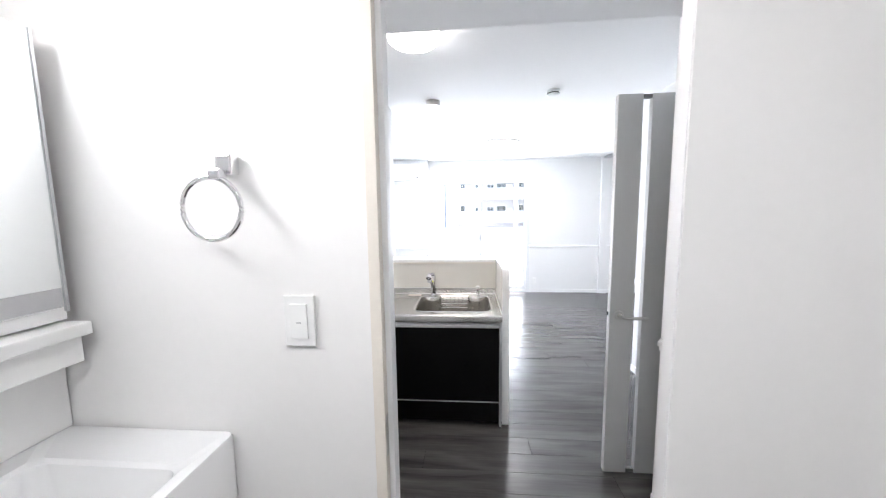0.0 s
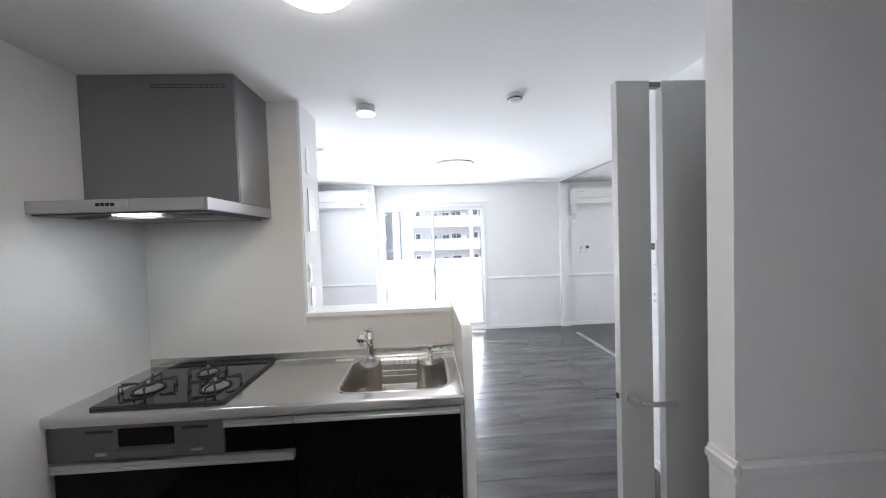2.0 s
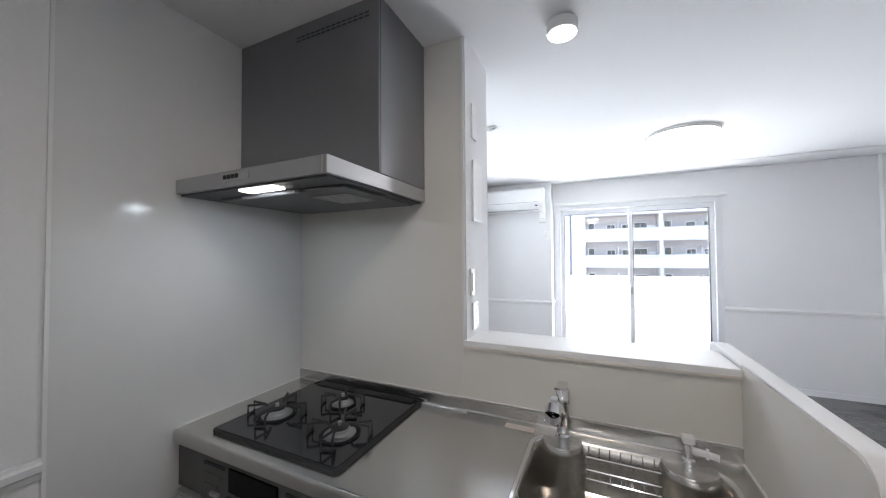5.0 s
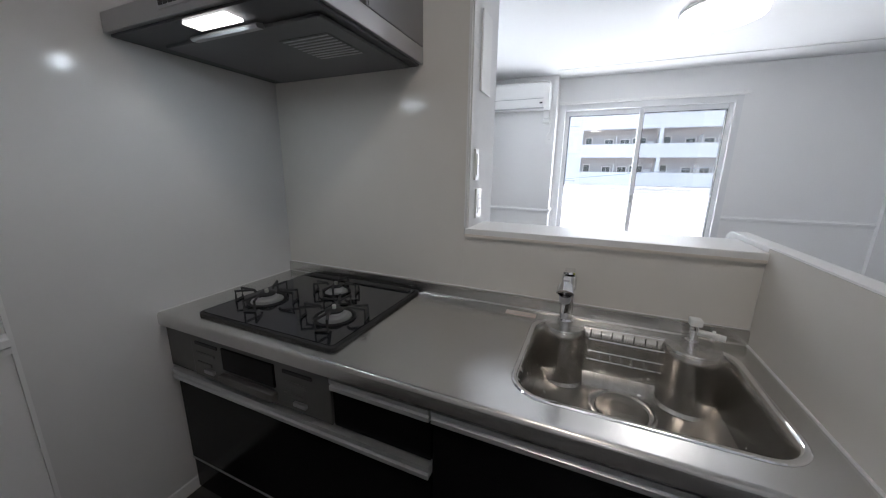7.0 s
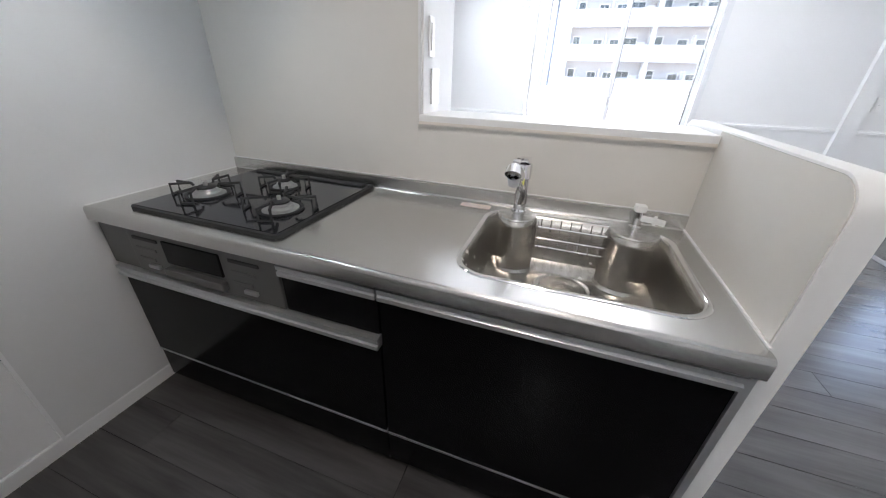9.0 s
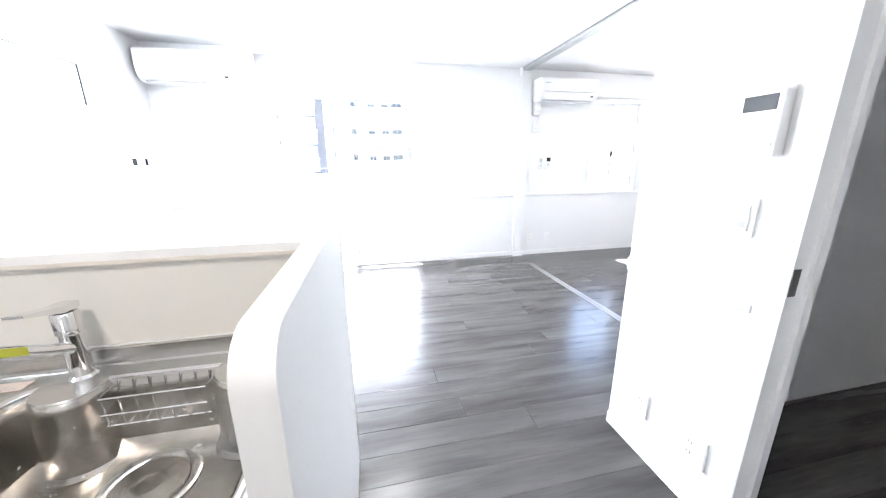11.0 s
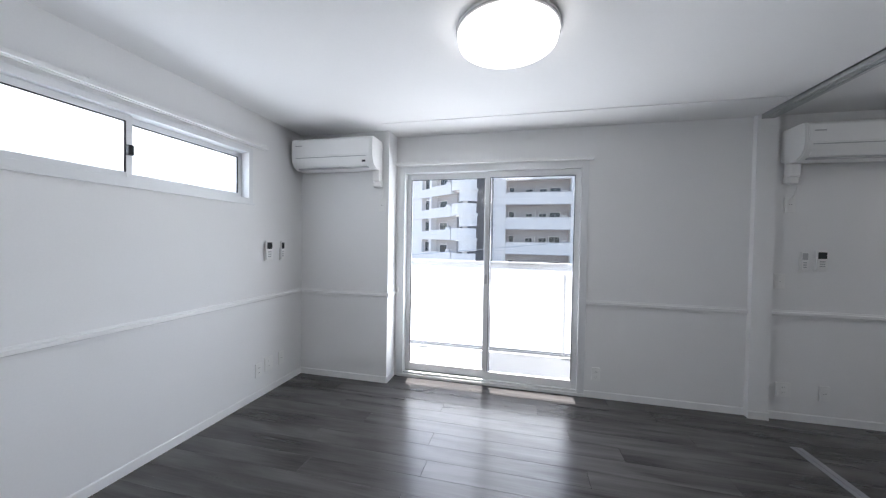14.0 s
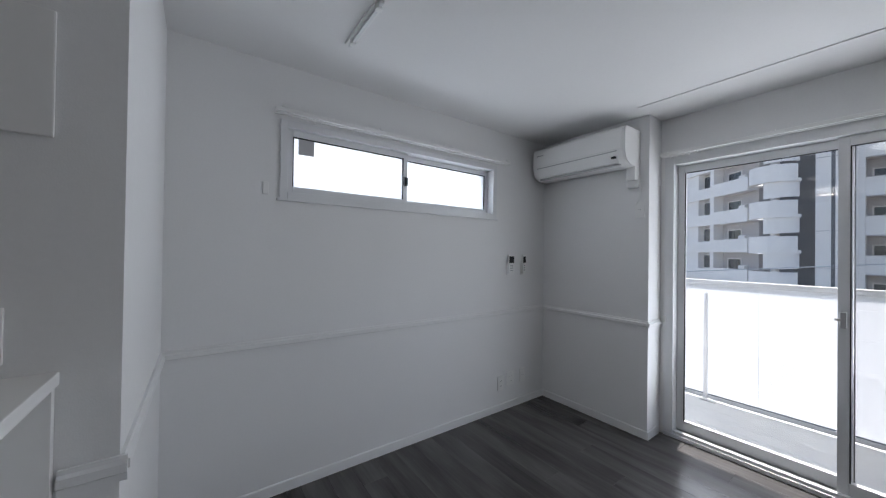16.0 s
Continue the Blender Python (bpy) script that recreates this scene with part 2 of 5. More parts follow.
def add_box(bm, x0, y0, z0, x1, y1, z1, bevel=0.0, seg=2):
    r = bmesh.ops.create_cube(bm, size=1.0)
    vs = r["verts"]
    for v in vs:
        v.co = Vector(((x0 + x1) / 2 + v.co.x * (x1 - x0), (y0 + y1) / 2 + v.co.y * (y1 - y0), (z0 + z1) / 2 + v.co.z * (z1 - z0)))
    if bevel:
        es = list({e for v in vs for e in v.link_edges})
        bmesh.ops.bevel(bm, geom=es, offset=bevel, segments=seg, affect="EDGES", profile=0.6)
    return bm


def boxm(*boxes, bevel=0.0, seg=2):
    bm = bmesh.new()
    for b in boxes:
        add_box(bm, *b, bevel=bevel, seg=seg)
    return bm


def add_cyl(bm, a, b, r0, r1=None, seg=24, caps=True):
    a, b = Vector(a), Vector(b)
    d = b - a
    m = Matrix.Translation((a + b) / 2) @ d.to_track_quat("Z", "Y").to_matrix().to_4x4()
    bmesh.ops.create_cone(bm, cap_ends=caps, segments=seg, radius1=r0, radius2=r0 if r1 is None else r1, depth=d.length, matrix=m)
    return bm


def cylm(*args, **kw):
    return add_cyl(bmesh.new(), *args, **kw)


def lathe(profile, centre=(0, 0, 0), seg=48):
    """A turned body from (radius, height) pairs."""
    bm = bmesh.new()
    rings = []
    for r, z in profile:
        rings.append([bm.verts.new((centre[0] + r * math.cos(2 * math.pi * i / seg), centre[1] + r * math.sin(2 * math.pi * i / seg), centre[2] + z)) for i in range(seg)])
    for a, b in zip(rings, rings[1:]):
        for i in range(seg):
            bm.faces.new((a[i], a[(i + 1) % seg], b[(i + 1) % seg], b[i]))
    bm.faces.new(rings[0])
    bm.faces.new(rings[-1])
    return bm


def tube(points, r, seg=10):
    """A round bar through points."""
    bm = bmesh.new()
    pts = [Vector(p) for p in points]
    rings = []
    for i, p in enumerate(pts):
        d = (pts[min(i + 1, len(pts) - 1)] - pts[max(i - 1, 0)]).normalized()
        q = d.to_track_quat("Z", "Y")
        rings.append([bm.verts.new(p + q @ Vector((r * math.cos(2 * math.pi * k / seg), r * math.sin(2 * math.pi * k / seg), 0))) for k in range(seg)])
    for a, b in zip(rings, rings[1:]):
        for k in range(seg):
            bm.faces.new((a[k], a[(k + 1) % seg], b[(k + 1) % seg], b[k]))
    bm.faces.new(rings[0])
    bm.faces.new(rings[-1])
    return bm


def prism(outline, axis, lo, hi):
    """A profile swept straight along an axis; the outline is in the two other axes, in order."""
    bm = bmesh.new()
    def at(u, v, w):
        return {"x": (w, u, v), "y": (u, w, v), "z": (u, v, w)}[axis]
    a = [bm.verts.new(at(u, v, lo)) for u, v in outline]
    b = [bm.verts.new(at(u, v, hi)) for u, v in outline]
    n = len(outline)
    for i in range(n):
        bm.faces.new((a[i], a[(i + 1) % n], b[(i + 1) % n], b[i]))
    bm.faces.new(a)
    bm.faces.new(b)
    return bm


def rounded(x0, y0, x1, y1, r, n=8):
    pts = []
    for cx, cy, a0 in ((x1 - r, y1 - r, 0), (x0 + r, y1 - r, 90), (x0 + r, y0 + r, 180), (x1 - r, y0 + r, 270)):
        for i in range(n + 1):
            a = radians(a0 + 90 * i / n)
            pts.append((cx + r * math.cos(a), cy + r * math.sin(a)))
    return pts


def structure(name, bm, mat, label, category):
    return tagged(part(name, bm, mat), label, category, kind="structure")


# ---- plan, in metres ----
H = 2.43                    # ceiling
YW, YA = 3.39, 3.18         # window wall, wall under the air conditioner
XR = 3.19                   # wall with the intercom
XP = 4.07                   # line of the sliding partition
RAIL = 0.85                 # dado rail
XB = 6.75                   # far side of the bedroom
WX0, WX1, WZ1 = 1.025, 2.722, 2.085    # balcony window opening
HY0, HY1, HZ0, HZ1 = 0.85, 2.49, 1.70, 2.09   # high window opening
BX0, BX1, BZ0, BZ1 = 5.10, 5.88, 0.86, 2.07   # bedroom window opening

sub = structure("floor_slab", boxm((-0.2, -4.6, -0.20, XB + 0.2, YW + 0.2, -0.014)), M_DARK, "dark screed below the grey floorboards", "floor")
ceil = structure("ceiling", boxm((-0.2, -4.6, H, XB + 0.2, YW + 0.2, H + 0.18)), M_CEIL, "white papered ceiling of the flat", "ceiling")

structure("ceiling_lowered", boxm((0.0005, -2.0345, 2.30, 5.149, -1.2705, H - 0.0005), (0.0005, -1.27, 2.30, 2.5995, -1.255, H - 0.0005)), M_CEIL, "lowered white papered ceiling before the washroom", "ceiling")

structure("wall_west", boxm((-0.2, -4.6, -0.02, 0, HY0, H), (-0.2, HY1, -0.02, 0, YW + 0.2, H), (-0.2, HY0, -0.02, 0, HY1, HZ0), (-0.2, HY0, HZ1, 0, HY1, H)), M_WALL, "white papered wall with a high horizontal window", "wall")
structure("wall_north", boxm((0.9459, YW, -0.02, WX0, YW + 0.2, H), (WX1, YW, -0.02, BX0, YW + 0.2, H), (WX0, YW, WZ1, WX1, YW + 0.2, H), (BX1, YW, -0.02, XB + 0.2, YW + 0.2, H), (BX0, YW, -0.02, BX1, YW + 0.2, BZ0), (BX0, YW, BZ1, BX1, YW + 0.2, H)), M_WALL, "white papered wall with balcony window", "wall")
structure("wall_boxing", boxm((0, YA, -0.02, 0.946, YW + 0.2, H)), M_WALL, "white papered boxed-out wall beside the balcony window", "wall")
structure("wall_pillar", boxm((4.0, YW - 0.05, -0.02, 4.14, YW - 0.0005, H)), M_WALL, "slim white papered pillar at the partition", "wall")
structure("wall_east", boxm((XB, 0.0, -0.02, XB + 0.2, YW, H)), M_WALL, "plain white papered bedroom wall", "wall")
structure("wall_pier", boxm((0, 0, -0.02, 0.972, 0.317, H)), M_WALL, "white papered pier between kitchen and living room", "wall")
structure("wall_intercom", boxm((XR, -0.25, -0.02, XR + 0.078, 0.315, H)), M_WALL, "white papered wall with intercom beside the hall doorway", "wall")
structure("wall_closet", boxm((XR + 0.0785, 0.215, -0.02, 5.3, 0.315, H)), M_WALL, "plain white papered wall between hall and living room", "wall")
structure("wall_door_head", boxm((XR, -1.01, 2.10, XR + 0.078, -0.2505, H)), M_WALL, "white papered wall above the hall doorway", "wall")
structure("wall_door_side", boxm((XR, -1.1795, -0.02, XR + 0.12, -1.0105, H)), M_WALL, "narrow white papered wall beside the hall doorway", "wall")
structure("wall_outer_east", boxm((XB, -4.6, -0.02, XB + 0.2, -0.001, H)), M_WALL, "plain closing wall of the flat", "wall")
structure("wall_outer_south", boxm((3.121, -4.6, -0.02, XB - 0.001, -4.45, H)), M_WALL, "plain closing wall of the flat", "wall")
structure("wall_stub", boxm((2.60, -1.27, -0.02, XR + 0.12, -1.18, H)), M_WALL, "short white papered wall end beside the open door", "wall")
structure("wall_washroom", boxm((0, -2.10, -0.02, 1.45, -2.035, H), (2.165, -2.10, -0.02, 5.2, -2.035, H), (1.45, -2.10, 2.09, 2.165, -2.035, H)), M_WALL, "white wall with the washroom doorway", "wall")
structure("wall_washroom_lining", boxm((0.62, -2.106, -0.02, 1.45, -2.1, H), (2.165, -2.106, -0.02, 3.0, -2.1, H), (1.45, -2.106, 2.09, 2.165, -2.1, H)), M_WASH, "smooth white washroom wall sheet", "wall")
structure("wall_washroom_side", boxm((0.50, -4.6, -0.02, 0.62, -2.106, H), (3.0, -4.6, -0.02, 3.12, -2.106, H), (0.62, -4.6, -0.02, 3.0, -4.48, H)), M_WASH, "smooth white washroom walls", "wall")
structure("wall_hall", boxm((5.15, -1.99, -0.02, 5.3, 0.215, H)), M_WALL, "dim white papered hall wall", "wall")
structure("wall_bedroom_south", boxm((4.235, 0.316, -0.02, XB, 1.365, H)), M_WALL, "plain white bedroom wall beside the partition", "wall")


# ---- trims ----
def rail_profile(axis, lo, hi, face, sign, z=RAIL, name="dado_rail"):
    """A moulded rail on a wall face: axis it runs along, the wall's plane, the side on which it stands out."""
    o = [(face, z - 0.03), (face + sign * 0.008, z - 0.03), (face + sign * 0.010, z - 0.012), (face + sign * 0.018, z - 0.006), (face + sign * 0.018, z + 0.014), (face + sign * 0.010, z + 0.02), (face + sign * 0.008, z + 0.03), (face, z + 0.03)]
    if axis == "y":
        bm = prism(o, "y", lo, hi)
    else:
        bm = prism(o, "x", lo, hi)
    return structure(name, bm, M_TRIM, "white moulded dado rail along the wall", "trim")


def skirting(axis, lo, hi, face, sign):
    o = [(face, 0), (face + sign * 0.009, 0), (face + sign * 0.009, 0.054), (face + sign * 0.006, 0.06), (face, 0.06)]
    return structure("baseboard", prism(o, axis, lo, hi), M_TRIM, "low white skirting board", "trim")


rail_profile("y", -2.033, -0.955, 0, 1)
rail_profile("y", 0.319, YA - 0.002, 0, 1)
rail_profile("x", 0.02, 0.944, YA, -1)
rail_profile("x", 0.02, 0.97, 0.317, 1)
rail_profile("y", 0.216, 0.332, 0.972, 1)
rail_profile("x", 0.965, 0.968, YW, -1)
rail_profile("y", YA - 0.016, YW - 0.02, 0.946, 1)
rail_profile("x", WX1 + 0.05, 3.998, YW, -1)
rail_profile("x", 4.142, XB, YW, -1)
rail_profile("y", -0.203, 0.314, XR, -1)
rail_profile("y", -1.284, -1.185, 2.60, -1)
rail_profile("x", 2.605, XR, -1.27, -1)
skirting("y", -2.033, -0.58, 0, 1)
skirting("y", 0.319, YA - 0.002, 0, 1)
skirting("x", 0.01, 0.944, YA, -1)
skirting("x", 0.01, 0.97, 0.317, 1)
skirting("y", 0.216, 0.325, 0.972, 1)
skirting("y", YA - 0.008, YW - 0.03, 0.946, 1)
skirting("x", WX1 + 0.05, 3.998, YW, -1)
skirting("x", 4.142, XB, YW, -1)
skirting("x", 3.998, 4.142, YW - 0.05, -1)
skirting("y", -0.203, 0.314, XR, -1)
skirting("y", -1.279, -1.185, 2.60, -1)
skirting("x", 2.605, XR, -1.27, -1)
skirting("y", 1.02, YW - 0.01, XB, -1)
structure("hall_skirting", prism([(5.15, 0), (5.141, 0), (5.141, 0.06), (5.15, 0.06)], "y", -1.9, 0.21), M_TRIM, "low white skirting in the hall", "trim")
structure("ceiling_trim", boxm((0.95, YW - 0.41, H - 0.006, 4.0, YW - 0.39, H - 0.0005)), M_CEIL, "faint ceiling joint before the balcony window", "trim")

# glossy kitchen wall panels
structure("kitchen_panel_west", boxm((0.0005, -0.945, 0.0, 0.006, 0, H - 0.001)), M_PANEL, "glossy pale grey kitchen wall panel", "wall panel")
structure("kitchen_panel_trim", boxm((0.0005, -0.955, 0.0, 0.010, -0.9455, H - 0.001)), M_TRIM, "narrow white panel edge trim", "trim")
structure("kitchen_panel_north", boxm((0.0065, -0.006, 0.0, 0.956, -0.0005, H - 0.001)), M_BEIGE, "glossy cream panel behind the hob", "wall panel")
structure("kitchen_panel_corner_trim", boxm((0.9565, -0.009, 1.105, 0.966, -0.0005, H - 0.001)), M_TRIM, "narrow white corner trim of the pier", "trim")


# ---- half-wall with ledge and open shelves ----
def half_wall():
    t = thing("half_wall", (1.42, 0.05, 0), "low kitchen half-wall with cream panel and white ledge", "half wall", kind="structure")
    part("panel", boxm((0.9563, -0.006, 0, 1.893, 0, 1.07)), M_BEIGE, t, "cream glossy panel").matrix_parent_inverse = t.matrix_world.inverted()
    part("core", boxm((0.9625, 0.0005, 0, 1.9, 0.06, 1.07)), M_WALL, t)
    part("ledge", boxm((0.9625, -0.018, 1.07, 1.894, 0.215, 1.10), bevel=0.003), M_LEDGE, t, "white ledge board")
    part("edge_tape", boxm((0.9625, -0.0195, 1.068, 1.892, -0.0185, 1.078)), M_EDGE, t, "cream lower edge")
    for z in (0.02, 0.40, 0.74):
        part("shelf", boxm((0.995, 0.0605, z, 1.893, 0.205, z + 0.02), bevel=0.001), M_LEDGE, t)
    for x in (0.9745, 1.42):
        part("upright", boxm((x, 0.0605, 0.04, x + 0.02, 0.209, 1.0695), bevel=0.001), M_LEDGE, t)
    for o in t.children:
        o.matrix_parent_inverse = Matrix.Translation(-t.location)
    return t


half_wall()


def counter_end():
    """The side board of the counter, higher than the worktop, with a rounded front corner."""
    y0, y1, z1, r = -0.575, 0.345, 1.112, 0.06
    o = [(y1, 0)]
    for a0, cy in ((0, y1 - r), (90, y0 + r)):
        for i in range(9):
            a = radians(a0 + 90 * i / 8)
            o.append((cy + r * math.cos(a), z1 - r + r * math.sin(a)))
    o.append((y0, 0))
    t = thing("counter_end_wall", (1.92, -0.1, 0), "white end wall of the kitchen counter with rounded corners", "half wall", kind="structure")
    part("board", prism(o, "x", 1.8975, 1.942), M_WALL, t)
    off = [(y1 + 0.004, 0)]
    for a0, cy in ((0, y1 - r), (90, y0 + r)):
        for i in range(9):
            a = radians(a0 + 90 * i / 8)
            off.append((cy + (r + 0.004) * math.cos(a), z1 - r + (r + 0.004) * math.sin(a)))
    off.append((y0 - 0.004, 0))
    bm = bmesh.new()
    rows = []
    for (ya, za), (yb, zb) in zip(o, off):
        rows.append([bm.verts.new(c) for c in ((1.896, ya, za), (1.896, yb, zb), (1.944, yb, zb), (1.944, ya, za))])
    for a, c in zip(rows, rows[1:]):
        for k in range(4):
            bm.faces.new((a[k], a[(k + 1) % 4], c[(k + 1) % 4], c[k]))
    bm.faces.new(rows[0])
    bm.faces.new(rows[-1])
    part("edge_band", bm, M_LEDGE, t, "smooth white edge band", smooth=True)
    inner = [(-0.0065, 0.80), (-0.0065, z1 - 0.001)] + [(y, z - 0.001) for y, z in o[10:-1]] + [(y0 + 0.001, 0.80)]
    part("panel", prism(inner, "x", 1.8935, 1.8958), M_BEIGE, t, "cream panel facing the sink")
    for o2 in t.children:
        o2.matrix_parent_inverse = Matrix.Translation(-t.location)


counter_end()


def settle(t):
    """Parts are modelled in place: keep them there under their thing."""
    inv = Matrix.Translation(-t.location)
    for o in t.children:
        o.matrix_parent_inverse = inv
    return t


# ---- kitchen unit ----
CX1, CY0, CZ = 1.892, -0.621, 0.806
SX0, SX1, SY0, SY1 = 1.275, 1.825, -0.53, -0.085


def worktop():
    t = thing("worktop", (0.95, -0.3, CZ - 0.04), "brushed stainless steel worktop with moulded sink", "worktop")
    # top sheet with the sink's hole
    bm = bmesh.new()
    hole = rounded(SX0, SY0, SX1, SY1, 0.075)
    outer = [(0.007, CY0 + 0.012), (CX1, CY0 + 0.012), (CX1, -0.022), (0.007, -0.022)]
    ov = [bm.verts.new((x, y, CZ)) for x, y in outer]
    hv = [bm.verts.new((x, y, CZ)) for x, y in hole]
    es = [bm.edges.new((ov[i], ov[(i + 1) % 4])) for i in range(4)] + [bm.edges.new((hv[i], hv[(i + 1) % len(hv)])) for i in range(len(hv))]
    bmesh.ops.triangle_fill(bm, use_beauty=True, use_dissolve=False, edges=es)
    part("sheet", bm, M_STEEL, t)
    nose = [(CY0 + 0.012, CZ)]
    for i in range(7):
        a = radians(90 + 90 * i / 6)
        nose.append((CY0 + 0.012 + 0.012 * math.cos(a), CZ - 0.012 + 0.012 * math.sin(a)))
    nose += [(CY0, CZ - 0.046), (CY0 + 0.012, CZ - 0.046)]
    part("front_edge", prism(nose, "x", 0.007, CX1), M_STEEL, t, smooth=True)
    up = [(-0.022, CZ), (-0.020, CZ + 0.006), (-0.018, CZ + 0.045), (-0.0065, CZ + 0.048), (-0.0065, CZ - 0.02), (-0.022, CZ - 0.02)]
    part("upstand", prism(up, "x", 0.0065, CX1), M_STEEL, t)
    # bowl
    bm = bmesh.new()
    levels = [(0.0, 0.0, 0.075), (0.006, -0.006, 0.07), (0.012, -0.03, 0.07), (0.022, -0.15, 0.07), (0.05, -0.178, 0.06), (0.10, -0.185, 0.04)]
    rings = []
    for ins, dz, r in levels:
        rings.append([bm.verts.new((x, y, CZ + dz)) for x, y in rounded(SX0 + ins, SY0 + ins, SX1 - ins, SY1 - ins, r)])
    for a, b in zip(rings, rings[1:]):
        for i in range(len(a)):
            bm.faces.new((a[i], a[(i + 1) % len(a)], b[(i + 1) % len(a)], b[i]))
    bm.faces.new(rings[-1])
    bowl = part("bowl", bm, M_SINK, t, "stainless sink bowl", smooth=True)
    # raised rim round the bowl
    bm = bmesh.new()
    rings = []
    for ins, dz in ((-0.016, 0.0005), (-0.013, 0.003), (-0.004, 0.003), (0.0, 0.0)):
        rings.append([bm.verts.new((x, y, CZ + dz)) for x, y in rounded(SX0 + ins, SY0 + ins, SX1 - ins, SY1 - ins, 0.075 - ins)])
    for a, b in zip(rings, rings[1:]):
        for i in range(len(a)):
            bm.faces.new((a[i], a[(i + 1) % len(a)], b[(i + 1) % len(a)], b[i]))
    part("rim", bm, M_CHROME, t, "polished sink rim", smooth=True)
    cx, cy, cz = 1.552, -0.225, CZ - 0.185
    part("drain_ring", lathe([(0.095, 0.001), (0.095, 0.004), (0.088, 0.006), (0.078, 0.004), (0.074, 0.001)], (cx, cy, cz)), M_CHROME, t, "round drain ring", smooth=True)
    part("drain_cover", lathe([(0.072, 0.001), (0.070, 0.006), (0.03, 0.009), (0.028, 0.004), (0.006, 0.004)], (cx, cy, cz)), M_SINK, t, "drain cover", smooth=True)
    # two half-round bays in the back of the bowl
    for bx, k in ((1.366, 1.0), (1.735, 1.12)):
        part("bay", lathe([(0.092 * k, -0.183), (0.080 * k, -0.176), (0.074 * k, -0.155), (0.071 * k, -0.03), (0.069 * k, -0.008), (0.064 * k, -0.0015), (0.01, -0.001)], (bx, -0.098, CZ), 40), M_SINK, t, "half-round column in the bowl", smooth=True)
        part("bay_deck", lathe([(0.066 * k, -0.0008), (0.064 * k, 0.0036), (0.01, 0.0038)], (bx, -0.098, CZ), 40), M_STEEL, t, "flat steel deck")
    settle(t)


worktop()


structure("sealant", boxm((0.0062, CY0 + 0.01, CZ, 0.0105, -0.02, CZ + 0.004), (1.8885, CY0 + 0.03, CZ + 0.0005, 1.8932, -0.02, CZ + 0.0055), (0.0105, -0.0105, CZ + 0.0482, 1.893, -0.0062, CZ + 0.0515)), M_PLASTIC, "thin white sealant line round the worktop", "trim")


def wire_rack():
    t = thing("sink_rack", (1.55, -0.1, CZ - 0.09), "thin chrome wire rack hanging in the sink", "wire rack")
    for z, y in ((-0.012, -0.145), (-0.05, -0.15), (-0.085, -0.14)):
        part("wire", tube([(1.44, -0.10, CZ + z), (1.445, y, CZ + z), (1.655, y, CZ + z), (1.66, -0.10, CZ + z)], 0.0022, 6), M_CHROME, t)
    for i in range(7):
        x = 1.452 + i * 0.032
        part("wire", tube([(x, -0.095, CZ + 0.0), (x, -0.1, CZ - 0.08), (x, -0.145, CZ - 0.086), (x, -0.148, CZ - 0.012)], 0.0018, 6), M_CHROME, t)
    settle(t)


wire_rack()


